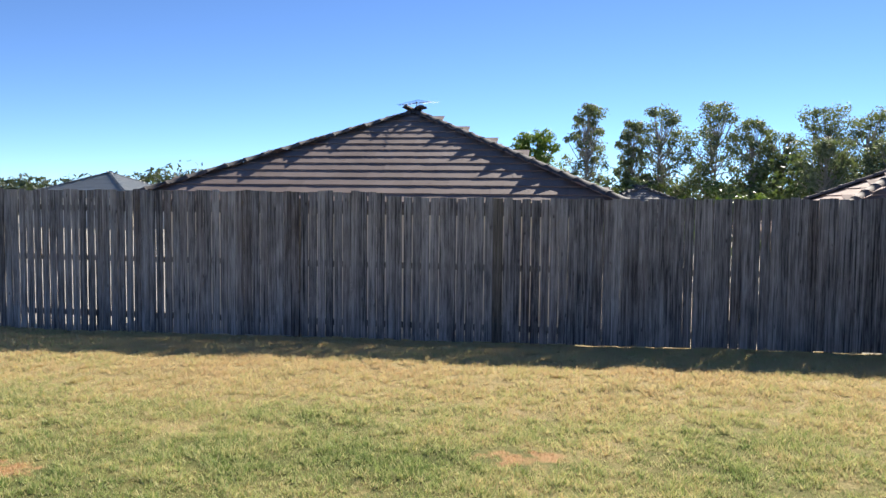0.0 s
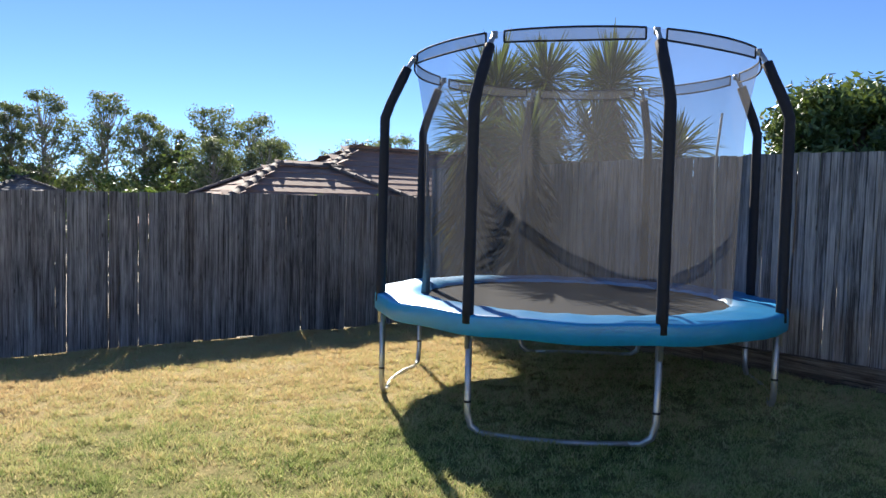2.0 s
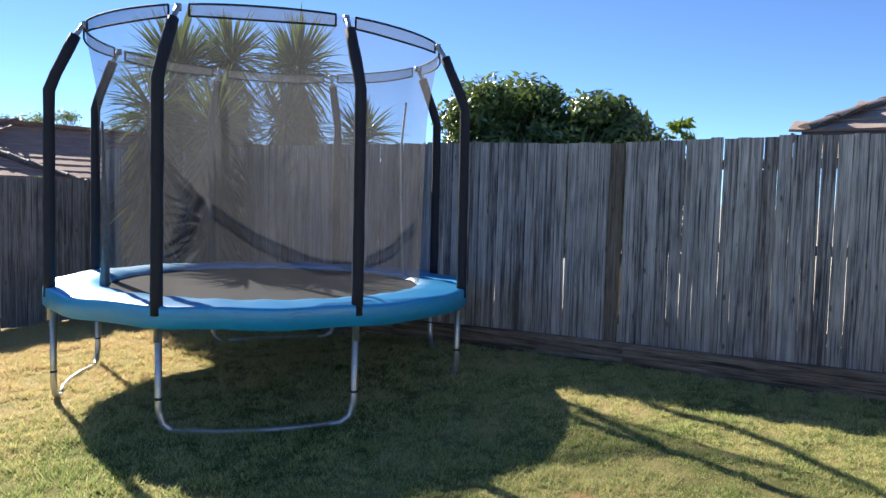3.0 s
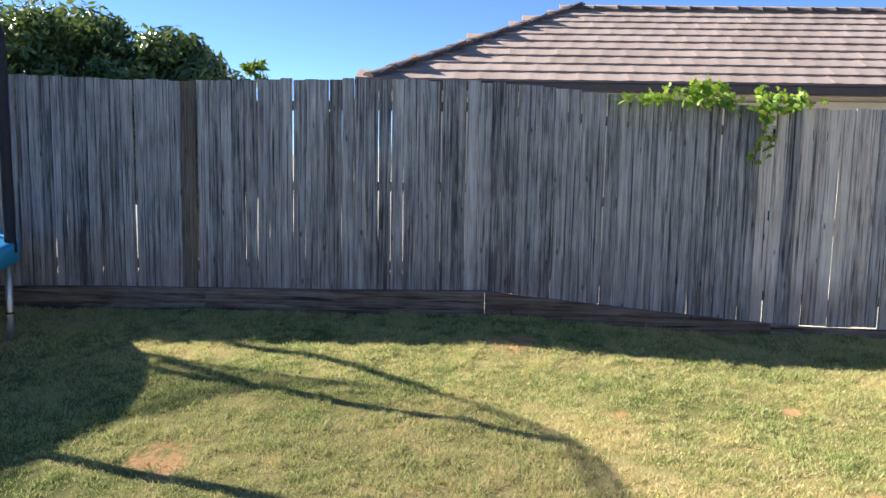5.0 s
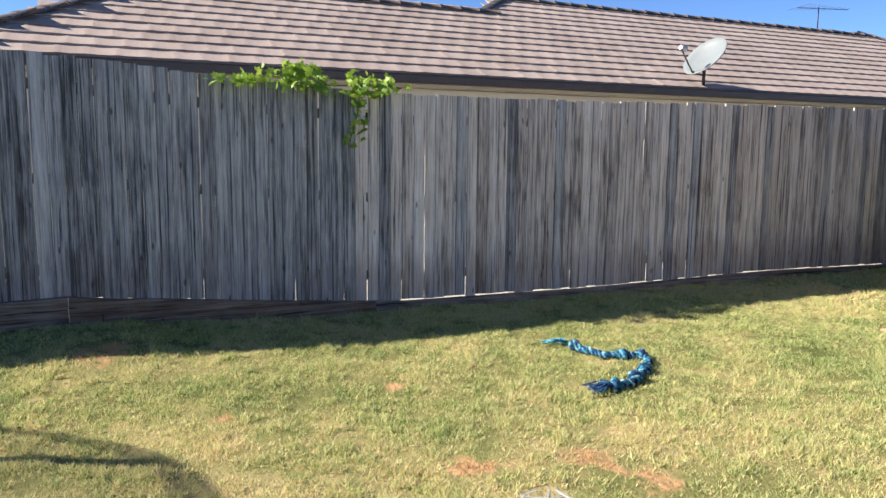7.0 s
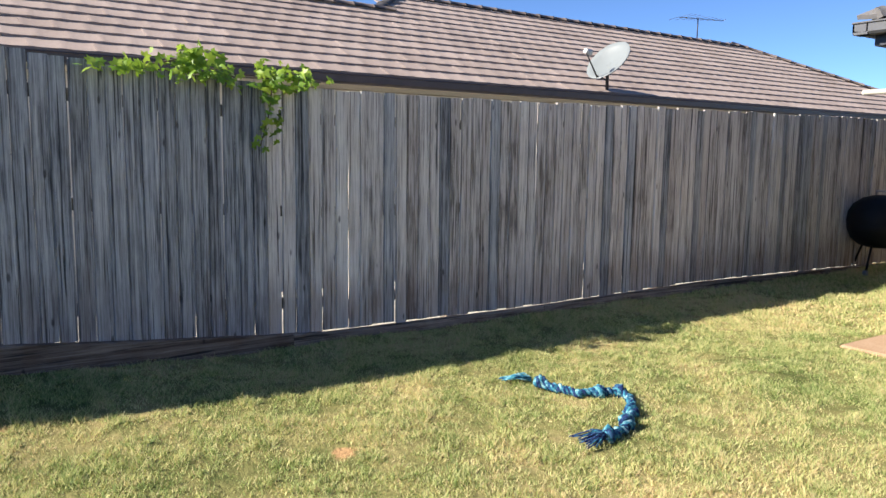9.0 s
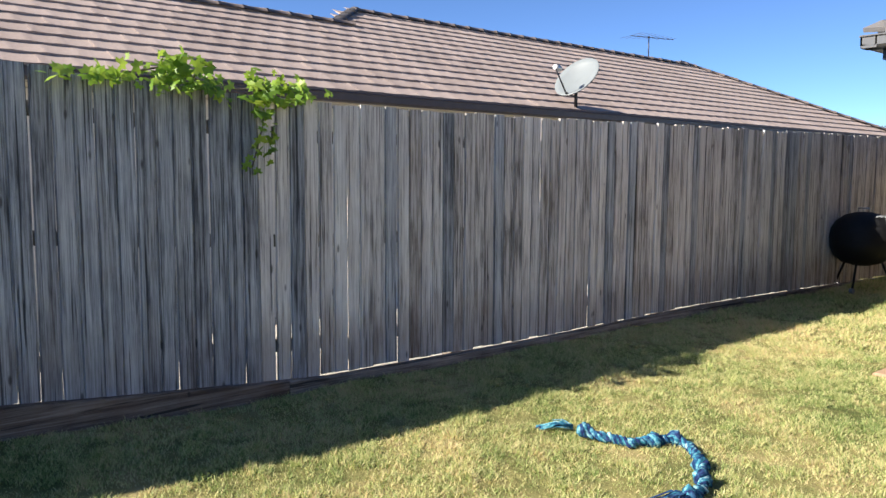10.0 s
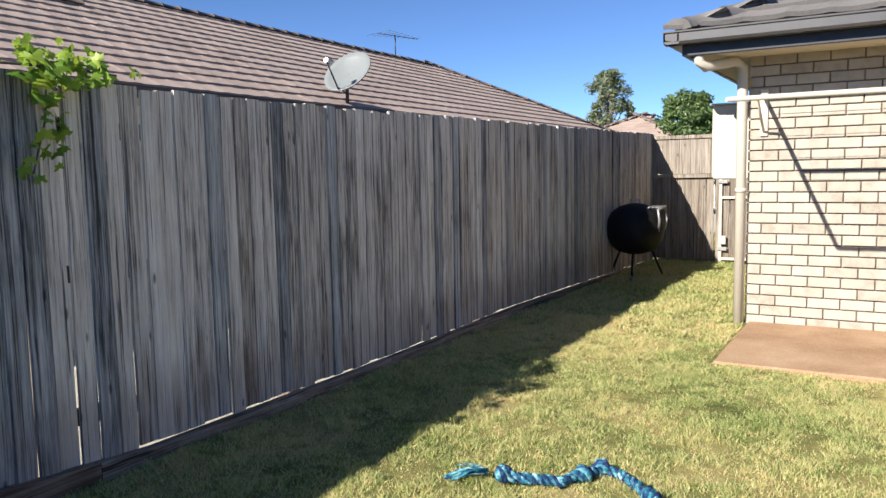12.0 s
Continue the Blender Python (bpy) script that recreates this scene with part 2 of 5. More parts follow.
def grass_colour(k):
    """Lawn tones by place: dry straw, green swathes, and bare red soil patches."""
    v = k.coords(local=False)
    big = k.noise(v, 0.42, 3, 0.5)
    mid = k.noise(v, 1.7, 4, 0.6)
    small = k.noise(v, 7.0, 4, 0.6)
    t = k.math("ADD", k.math("MULTIPLY", big, 0.36), k.math("ADD", k.math("MULTIPLY", mid, 0.34), k.math("MULTIPLY", small, 0.34)))
    t = k.math("SUBTRACT", t, 0.025)
    sep = k.n("SeparateXYZ")
    k.l(k.n("NewGeometry").outputs["Position"], sep.inputs[0])
    # drier towards the back fence
    back = k.math("MULTIPLY", k.math("SUBTRACT", sep.outputs[1], 4.0), 0.075)
    back = k.math("MINIMUM", k.math("MAXIMUM", back, 0.0), 0.20)
    t = k.math("ADD", t, back)
    for x, y, rx, ry in GREEN:
        d = k.math("ADD", k.math("POWER", k.math("DIVIDE", k.math("SUBTRACT", sep.outputs[0], x), rx), 2.0),
                   k.math("POWER", k.math("DIVIDE", k.math("SUBTRACT", sep.outputs[1], y), ry), 2.0))
        t = k.math("SUBTRACT", t, k.math("MULTIPLY", k.math("MAXIMUM", k.math("SUBTRACT", k.math("ADD", 1.0, k.math("SUBTRACT", mid, 0.5)), d), 0.0), 0.09))
    soil = None
    for x, y, rx, ry in SOIL:
        d = k.math("ADD", k.math("POWER", k.math("DIVIDE", k.math("SUBTRACT", sep.outputs[0], x), rx), 2.0),
                   k.math("POWER", k.math("DIVIDE", k.math("SUBTRACT", sep.outputs[1], y), ry), 2.0))
        f = k.math("SUBTRACT", 1.0, d)
        soil = f if soil is None else k.math("MAXIMUM", soil, f)
    soil = k.math("ADD", soil, k.math("MULTIPLY", k.math("SUBTRACT", small, 0.62), 3.6))
    return t, soil, small


# moister, greener swathes of the lawn: centre and half-widths
GREEN = [(1.1, 5.05, 0.7, 0.35), (-2.2, 5.1, 1.4, 0.35), (-1.2, 4.3, 1.6, 0.45), (3.4, 3.2, 0.9, 0.5), (4.4, -4.6, 0.5, 0.5), (3.8, -4.2, 0.4, 0.5)]
SOIL = [(-0.24, 4.42, 0.34, 0.22), (-3.12, 3.75, 0.3, 0.18), (5.30, -0.10, 0.34, 0.26), (3.5, 1.55, 0.25, 0.18), (4.2, -0.58, 0.12, 0.1),
        (3.12, -2.02, 0.2, 0.2), (2.86, -2.08, 0.2, 0.16), (3.28, -1.52, 0.14, 0.2), (4.35, -1.54, 0.1, 0.08)]
_k = NT("lawn_soil")
_t, _soil, _small = grass_colour(_k)
_g = _k.ramp(_t, [(0.36, (0.09, 0.11, 0.034)), (0.5, (0.24, 0.22, 0.085)), (0.64, (0.42, 0.33, 0.16))])
_s = _k.ramp(_soil, [(0.0, (0, 0, 0)), (0.5, (1, 1, 1))])
_c = _k.mix(_k.math("MULTIPLY", _s, 0.8), _g, (0.50, 0.285, 0.145))
_sp = _k.n("SeparateXYZ")
_k.l(_k.n("NewGeometry").outputs["Position"], _sp.inputs[0])
_far = _k.math("MAXIMUM", _k.math("GREATER_THAN", _sp.outputs[0], 6.25), _k.math("GREATER_THAN", _sp.outputs[1], 9.5))
_c = _k.mix(_far, _c, _k.ramp(_small, [(0.3, (0.42, 0.39, 0.33)), (0.7, (0.56, 0.53, 0.47))]))
_k.bump(_k.noise(_k.coords(local=False), 30, 5, 0.7), 0.7, 0.03)
M_LAWN = _k.done(_c, 0.95, 0, 0.1)

_k = NT("grass_blades")
_t, _soil, _small = grass_colour(_k)
_isl = _k.n("NewGeometry").outputs["Random Per Island"]
_t = _k.math("ADD", _t, _k.math("MULTIPLY", _k.math("SUBTRACT", _isl, 0.5), 0.36))
_t = _k.math("ADD", _t, _k.math("MULTIPLY", _k.math("SUBTRACT", _k.noise(_k.coords(local=False), 24, 2, 0.5), 0.5), 0.34))
_g = _k.ramp(_t, [(0.33, (0.24, 0.32, 0.10)), (0.46, (0.50, 0.54, 0.22)), (0.58, (0.69, 0.63, 0.32)), (0.74, (0.68, 0.52, 0.30))])
_s = _k.ramp(_soil, [(0.1, (0, 0, 0)), (0.7, (1, 1, 1))])
_c = _k.mix(_k.math("MULTIPLY", _s, 0.78), _g, (0.55, 0.32, 0.17))
_k.done(_c, 0.7, 0, 0.25)
_tl = _k.n("BsdfTranslucent")
_k.l(_c, _tl.inputs[0])
_mx = _k.n("MixShader")
_mx.inputs[0].default_value = 0.38
_k.l(_k.b.outputs[0], _mx.inputs[1])
_k.l(_tl.outputs[0], _mx.inputs[2])
_k.l(_mx.outputs[0], _k.out.inputs["Surface"])
M_GRASS = _k.m


# ---- mesh helpers ----
def part(name, bm, material, parent=None, label=""):
    me = bpy.data.meshes.new(name)
    bm.to_mesh(me)
    bm.free()
    me.materials.append(material)
    ob = new(name, me)
    ob.parent = parent
    if label:
        ob["label"] = label
    return ob


def piece(name, me, parent, m):
    """A repeated piece that shares its mesh with its likes."""
    ob = new(name, me)
    ob.parent = parent
    ob.matrix_basis = m
    return ob


def mesh_of(name, bm, material):
    me = bpy.data.meshes.new(name)
    bm.to_mesh(me)
    bm.free()
    me.materials.append(material)
    return me


def thing(name, label, category, at=(0, 0, 0), group="", kind=""):
    ob = new(name)
    ob.location = at
    ob.empty_display_size = 0.1
    return tagged(ob, label, category, group, kind)


def box(bm, c, s, bevel=0.0, rot=None):
    r = bmesh.ops.create_cube(bm, size=1.0)
    vs = r["verts"]
    bmesh.ops.scale(bm, vec=s, verts=vs)
    if bevel:
        es = list({e for v in vs for e in v.link_edges})
        out = bmesh.ops.bevel(bm, geom=es, offset=bevel, segments=1, affect="EDGES", profile=0.5)
        vs = list({v for f in out["faces"] for v in f.verts} | {v for v in vs if v.is_valid})
    if rot:
        bmesh.ops.transform(bm, matrix=rot, verts=vs)
    bmesh.ops.translate(bm, vec=c, verts=vs)
    return vs


def tube(bm, pts, r, n=8, closed=False, cap=True):
    """A round bar along points; r is a number or one per point."""
    pts = [Vector(p) for p in pts]
    rings = []
    u = None
    for i, p in enumerate(pts):
        a = pts[i - 1] if i or closed else p
        b = pts[(i + 1) % len(pts)] if i + 1 < len(pts) or closed else p
        d = (b - a).normalized()
        if u is None:
            u = d.cross(Vector((0, 0, 1)))
            if u.length < 1e-3:
                u = d.cross(Vector((1, 0, 0)))
        u = (u - d * u.dot(d)).normalized()
        w = u.cross(d)
        rr = r if isinstance(r, (int, float)) else r[i]
        rings.append([bm.verts.new(p + rr * (math.cos(2 * math.pi * k / n) * u + math.sin(2 * math.pi * k / n) * w)) for k in range(n)])
    m = len(rings)
    for i in range(m if closed else m - 1):
        a, b = rings[i], rings[(i + 1) % m]
        for k in range(n):
            f = bm.faces.new((a[k], a[(k + 1) % n], b[(k + 1) % n], b[k]))
            f.smooth = True
    if cap and not closed:
        bm.faces.new(rings[0][::-1])
        bm.faces.new(rings[-1])


def loft(bm, rings, closed=True):
    """Skin rings of points of one length."""
    vr = [[bm.verts.new(p) for p in ring] for ring in rings]
    n = len(vr[0])
    for a, b in zip(vr, vr[1:]):
        for k in range(n if closed else n - 1):
            f = bm.faces.new((a[k], a[(k + 1) % n], b[(k + 1) % n], b[k]))
            f.smooth = True
    return vr


def circle(c, r, z, n=64):
    return [(c[0] + r * math.cos(2 * math.pi * k / n), c[1] + r * math.sin(2 * math.pi * k / n), z) for k in range(n)]


def lerp_table(table, v):
    """Value at v in rows (key, value) with rising keys."""
    for (a, fa), (b, fb) in zip(table, table[1:]):
        if v <= b:
            t = max(0.0, (v - a) / (b - a))
            return fa + (fb - fa) * t
    return table[-1][1]


# ---- ground ----
FX, YB = 6.15, 9.4        # planes of the side fence and the back fence


def smooth(a, b, v):
    t = np.clip((v - a) / (b - a), 0, 1)
    return t * t * (3 - 2 * t)


def ground(x, y):
    z = 0.04 + 0.012 * np.clip(x, -12, 7) - 0.013 * np.clip(y, 0, 5) - 0.25 * smooth(6.6, 9.6, y)
    z = z + 0.10 * smooth(4.1, 5.6, x) * smooth(-2.0, 0.3, y) * (1 - smooth(3.5, 6.0, y))
    return z - 0.6 * smooth(9.8, 11.5, y) - 0.4 * smooth(8.0, 9.5, x)


def vnoise(x, y, scale, seed):
    """Smooth value noise in 0..1 on a lattice of 1/scale metres."""
    table = np.random.default_rng(seed).random((256, 256))
    px, py = np.asarray(x) * scale, np.asarray(y) * scale
    ix, iy = np.floor(px).astype(int), np.floor(py).astype(int)
    fx, fy = px - ix, py - iy
    fx, fy = fx * fx * (3 - 2 * fx), fy * fy * (3 - 2 * fy)
    a, b, c, d = (table[(ix + i) % 256, (iy + j) % 256] for i, j in ((0, 0), (1, 0), (0, 1), (1, 1)))
    return (a * (1 - fx) + b * fx) * (1 - fy) + (c * (1 - fx) + d * fx) * fy


def bumps(x, y):
    return 0.026 * (vnoise(x, y, 1.7, 1) - 0.5) + 0.016 * (vnoise(x, y, 4.0, 2) - 0.5)


def gz(x, y):
    return float(ground(np.float64(x), np.float64(y)))


def graded(lo, hi, step, far):
    core = list(np.arange(lo, hi + 1e-6, step))
    out, d = [], step
    a, b = core[0], core[-1]
    left, right = [], []
    while b - hi < far:
        d *= 1.35
        a, b = a - d, b + d
        left.append(a)
        right.append(b)
    return np.array(left[::-1] + core + right)


gx, gy = graded(-10, 7, 0.12, 1500), graded(-12, 10.5, 0.12, 1500)
X, Y = np.meshgrid(gx, gy)
Z = ground(X, Y)
inside = (X > -11) & (X < 6.2) & (Y > -12) & (Y < 9.5)
Z[inside] += bumps(X[inside], Y[inside])
nx, ny = len(gx), len(gy)
idx = np.arange(nx * ny).reshape(ny, nx)
quads = np.stack([idx[:-1, :-1], idx[:-1, 1:], idx[1:, 1:], idx[1:, :-1]], -1).reshape(-1, 4)
me = bpy.data.meshes.new("ground")
me.from_pydata(np.stack([X, Y, Z], -1).reshape(-1, 3).tolist(), [], quads.tolist())
me.polygons.foreach_set("use_smooth", [True] * len(quads))
me.materials.append(M_LAWN)
tagged(new("ground", me), "sunlit backyard ground with dry patchy lawn soil", "ground", kind="structure")


# ---- paling fences ----
def paling_mesh(name, w, thick, mat_, seed, wave=0.0013):
    """A sawn board of unit height with worn, wandering edges that meet its neighbours in a narrow groove."""
    rnd = random.Random(seed)
    bm = bmesh.new()
    rings = []
    lo, hi = rnd.uniform(-wave, wave), rnd.uniform(-wave, wave)
    for i in range(12):
        z = i / 11
        lo = 0.55 * lo + rnd.uniform(-wave, wave)
        hi = 0.55 * hi + rnd.uniform(-wave, wave)
        d = rnd.uniform(-0.002, 0.002)
        zt = z + (rnd.uniform(-0.004, 0.004) if i == 11 else 0)
        e, th, a, b = 0.0045, thick / 2, -w / 2 + lo, w / 2 + hi
        edge = [(e + 0.001, -th), (e, -th * 0.85), (e, -th * 0.16), (0, -th * 0.12), (0, th * 0.12), (e, th * 0.16), (e, th * 0.85), (e + 0.001, th)]
        rings.append([(b - q, d + v, zt) for q, v in edge] + [(a + q, d + v, zt) for q, v in edge[::-1]])
    vr = loft(bm, rings)
    for f in bm.faces:
        f.smooth = False
    bm.faces.new(vr[0][::-1])
    bm.faces.new(vr[-1])
    return mesh_of(name, bm, mat_)


PALINGS = [paling_mesh("paling", 0.0945, 0.019, M_PALING, i) for i in range(10)]
PALINGS_DARK = [paling_mesh("paling", 0.0945, 0.019, M_PALING_DARK, 40 + i, 0.0016) for i in range(10)]
PALINGS_B = [paling_mesh("paling", 0.107, 0.016, M_PALING_BACK, 20 + i, 0.0018) for i in range(10)]
BROWN = paling_mesh("paling", 0.125, 0.024, M_POSTWOOD, 55)

BACK_TOP = [(-12, 1.58), (-2.6, 1.59), (-2.3, 1.54), (-0.9, 1.52), (1.0, 1.535), (5.0, 1.585), (6.2, 1.60)]
SIDE_TOP = [(-11, 1.90), (-6.3, 1.85), (-4.0, 1.82), (-2.3, 1.815), (-1.9, 1.825), (-1.0, 1.876), (-0.35, 1.94), (0.25, 1.985), (1.2, 1.99), (2.5, 1.955), (4.0, 1.985), (9.5, 1.99)]
SIDE_BOT = [(-11, 0.12), (-6.3, 0.205), (-4.0, 0.18), (-2.0, 0.195), (-0.87, 0.29), (0.12, 0.385), (1.3, 0.36), (3.0, 0.34), (6, 0.26), (9.5, 0.0)]

fence_b = thing("paling_fence", "tall weathered grey hardwood paling fence with narrow light gaps", "fence", (0, YB, 0))
rnd = random.Random(3)
x = -12.0
while x < FX - 0.02:
    if x < -0.25:
        gap = rnd.uniform(0.005, 0.013) if rnd.random() < 0.8 else 0.001
    elif 1.2 < x < 2.1:
        gap = 0.004 if rnd.random() < 0.3 else -0.001
    else:
        gap = 0.0015 if rnd.random() < 0.1 else -0.002
    w = 0.107
    top, bot = lerp_table(BACK_TOP, x) + rnd.uniform(-0.012, 0.012), gz(x, YB) + rnd.uniform(-0.01, 0.022)
    brown = abs(x - (-0.93)) < 0.055
    m = Matrix.Translation((x + w / 2, rnd.uniform(-0.007, 0.007), bot)) @ Euler((rnd.uniform(-0.004, 0.004), rnd.uniform(-0.003, 0.003), rnd.uniform(-0.02, 0.02) + (math.pi if rnd.random() < 0.5 else 0))).to_matrix().to_4x4() @ Matrix.Diagonal((1, 1, top - bot, 1))
    piece("paling", BROWN if brown else rnd.choice(PALINGS_B), fence_b, m)
    x += w + gap
for z in (1.34, 0.66, -0.10):
    bm = bmesh.new()
    box(bm, (-3, 0.034, z), (18.2, 0.04, 0.075), 0.004)
    part("rail", bm, M_POSTWOOD, fence_b)
for px in np.arange(-11.4, 6.0, 2.62):
    bm = bmesh.new()
    box(bm, (px, 0.105, 0.5), (0.1, 0.1, 2.0), 0.005)
    part("post", bm, M_POSTWOOD, fence_b)

fence_r = thing("paling_fence", "weathered grey hardwood paling fence stepping down in height above timber sleepers", "fence", (FX, 0, 0))
y = 9.35
i = 0
DARKGAP = (-1.87,)
while y > -11.0:
    w = 0.0945
    top, bot = lerp_table(SIDE_TOP, y) + rnd.uniform(-0.006, 0.006), lerp_table(SIDE_BOT, y) + rnd.uniform(-0.010, 0.006)
    if -1.5 < y < 1.2:
        gap = rnd.uniform(-0.0003, 0.0024) if rnd.random() < 0.7 else -0.0008
    elif y < -3.0:
        gap = 0.0026 if rnd.random() < 0.15 else -0.0008
    else:
        gap = 0.0016 if rnd.random() < 0.3 else -0.0012
    if any(abs(y - d) < 0.05 for d in DARKGAP):
        gap = 0.007
    brown = abs(y - 2.52) < 0.05
    m = Matrix.Translation((rnd.uniform(-0.007, 0.007), y - w / 2, bot)) @ Euler((rnd.uniform(-0.002, 0.002), rnd.uniform(-0.004, 0.004), math.pi / 2 + rnd.uniform(-0.05, 0.05) + (math.pi if rnd.random() < 0.5 else 0))).to_matrix().to_4x4() @ Matrix.Diagonal((1, 1, top - bot, 1))
    # darker boards north of y = -1.87, and a few south of it
    piece("paling", BROWN if brown else rnd.choice(PALINGS_DARK if y > -1.87 or rnd.random() < 0.16 else PALINGS), fence_r, m)
    y -= (0.118 if brown else w) + gap
for f in (0.12, 0.5, 0.88):
    bm = bmesh.new()
    pts = []
    for yy in (9.3, 4.0, 2.5, 1.2, 0.25, -1.0, -2.3, -4.0, -6.3, -11):
        t, b = lerp_table(SIDE_TOP, yy), lerp_table(SIDE_BOT, yy)
        zz = b + (t - b) * f
        pts.append([(0.012, yy, zz - 0.035), (0.05, yy, zz - 0.035), (0.05, yy, zz + 0.035), (0.012, yy, zz + 0.035)])
    vr = loft(bm, pts)
    part("rail", bm, M_POSTWOOD, fence_r)
for py in [*np.arange(-10.6, 8.9, 2.4), -1.94]:
    bm = bmesh.new()
    box(bm, (0.10, py, 0.75), (0.1, 0.1, 2.0), 0.005)
    part("post", bm, M_POSTWOOD, fence_r)

# timber sleepers under the side fence
JOINTS = [9.35, 6.9, 4.6, 2.3, 0.115, -2.05, -4.25, -6.28, -8.6, -10.95]
for a, b in zip(JOINTS, JOINTS[1:]):
    bm = bmesh.new()
    off = rnd.uniform(-0.015, 0.01)
    rings = []
    for k in range(9):
        yy = a + (b - a) * k / 8 + (-0.001 if k == 0 else 0.001 if k == 8 else 0)
        zt = lerp_table(SIDE_BOT, yy) + (-0.009 if yy < -2.2 else 0.010)
        if yy < -0.1 and yy > -2.1:
            zt = min(zt, 0.36 - 0.0 * yy)
        zb = gz(FX - 0.05, yy) - 0.12
        rings.append([(FX - 0.055 + off, yy, zb), (FX + 0.0 + off, yy, zb), (FX + 0.0 + off, yy, zt), (FX - 0.048 + off, yy, zt), (FX - 0.055 + off, yy, zt - 0.007)])
    vr = loft(bm, rings)
    bm.faces.new(vr[0])
    bm.faces.new(vr[-1][::-1])
    for f in bm.faces:
        f.smooth = False
    sl = part("timber_sleeper", bm, M_SLEEPER)
    tagged(sl, "weathered grey-brown timber sleeper edging the lawn under the paling fence", "sleeper", "sleepers under the side fence")


# ---- tiled roofs ----
def tile_mesh(mat_, w=0.30, d=0.345, thick=0.034, roll=1.0):
    """A low-profile concrete tile: a gentle roll on one side, a thick nose, lying on +y as up-slope."""
    bm = bmesh.new()
    prof = [(x, z * roll) for x, z in ((-0.5, 0.010), (-0.4, 0.009), (-0.25, 0.003), (0.0, 0.0), (0.28, 0.002), (0.5, 0.008))]
    top0 = [bm.verts.new((x * w, 0.0, z + thick)) for x, z in prof]
    top1 = [bm.verts.new((x * w, d, z * 0.9 + 0.004)) for x, z in prof]
    low0 = [bm.verts.new((x * w, 0.004, z - 0.004)) for x, z in prof]
    for k in range(len(prof) - 1):
        bm.faces.new((top0[k], top0[k + 1], top1[k + 1], top1[k]))
        bm.faces.new((low0[k], low0[k + 1], top0[k + 1], top0[k]))
    bm.faces.new((low0[0], top0[0], top1[0]))
    bm.faces.new((low0[-1], top1[-1], top0[-1]))
    return mesh_of("roof_tile", bm, mat_)


def cap_mesh(mat_, length=0.42):
    """A half-round ridge tile along +y, a bit wider at its lower end."""
    bm = bmesh.new()
    rings = []
    for yy, r in ((0, 0.115), (0.05, 0.118), (0.06, 0.105), (length, 0.10)):
        rings.append([(r * math.cos(a), yy, r * math.sin(a) * 0.8 - 0.03) for a in [math.pi * k / 6 for k in range(7)]])
    vr = loft(bm, rings, closed=False)
    bm.faces.new(vr[0])
    bm.faces.new(vr[-1][::-1])
    return mesh_of("ridge_tile", bm, mat_)


def roof_face(parent, mat_, o, along, up, width, run, pitch, left, right, near, limit=300, gauge=0.32, w=0.30, outline=None, thick=0.034, roll=1.0):
    """Tiles over one slope. o: a low corner; along, up: level unit ways; left(v), right(v): the slope's bounds at v metres of run."""
    me = tile_mesh(mat_, w, gauge + 0.03, thick, roll)
    a, u = Vector(along), Vector(up)
    n = a.cross(u).normalized()
    us = (u * math.cos(pitch) + n * math.sin(pitch)).normalized()
    nn = a.cross(us)
    rot = Matrix((a, us, nn)).transposed().to_4x4()
    cells = []
    rows = int(run / math.cos(pitch) / gauge)
    for r in range(rows + 1):
        v = r * gauge * math.cos(pitch)
        lo, hi = left(v), right(v)
        k0, k1 = math.floor(lo / w), math.ceil(hi / w)
        for k in range(k0, k1 + 1):
            c = (k + 0.33 * (r % 2)) * w
            if lo - 0.06 <= c <= hi + 0.06:
                cells.append(Vector(o) + a * c + us * (r * gauge))
    cells.sort(key=lambda p: (p - Vector(near)).length)
    for p in cells[:limit]:
        piece("roof_tile", me, parent, Matrix.Translation(p + nn * random.uniform(-0.002, 0.002)) @ rot @ Matrix.Rotation(random.uniform(-0.004, 0.004), 4, "Z"))
    rest = cells[limit:]
    if rest:
        vs = np.array([v.co[:] for v in me.vertices])
        R = np.array(rot.to_3x3())
        vs = vs @ R.T
        V = (vs[None] + np.array([p[:] for p in rest])[:, None]).reshape(-1, 3)
        F = [tuple(i + j * len(vs) for i in pl.vertices) for j in range(len(rest)) for pl in me.polygons]
        m2 = bpy.data.meshes.new("roof_tiles")
        m2.from_pydata(V.tolist(), [], F)
        m2.materials.append(mat_)
        ob = new("roof_tiles", m2)
        ob.parent = parent
        ob["kind"] = "stuff"
    # solid deck under the tiles
    bm = bmesh.new()
    pts = outline or [(left(0), 0), (right(0), 0), (right(run), run), (left(run), run)]
    vt = [bm.verts.new(Vector(o) + a * p + u * q + n * (q * math.tan(pitch)) - nn * 0.006) for p, q in pts]
    vb = [bm.verts.new(v.co - nn * 0.05) for v in vt]
    bm.faces.new(vt)
    bm.faces.new(vb[::-1])
    for k in range(len(vt)):
        bm.faces.new((vt[k], vb[k], vb[k - 1], vt[k - 1]))
    part("roof_deck", bm, M_DARKMETAL, parent)


def caps(parent, mat_, a, b, step=0.36, lift=0.045, flat=1.0):
    me = cap_mesh(mat_)
    a, b = Vector(a), Vector(b)
    d = (b - a).normalized()
    s = d.cross(Vector((0, 0, 1))).normalized()
    rot = Matrix((s, d, s.cross(d))).transposed().to_4x4()
    for k in range(int((b - a).length / step) + 1):
        piece("ridge_tile", me, parent, Matrix.Translation(a + d * step * k + Vector((0, 0, lift + random.uniform(-0.004, 0.004)))) @ rot @ Matrix.Diagonal((1, 1, flat, 1)))


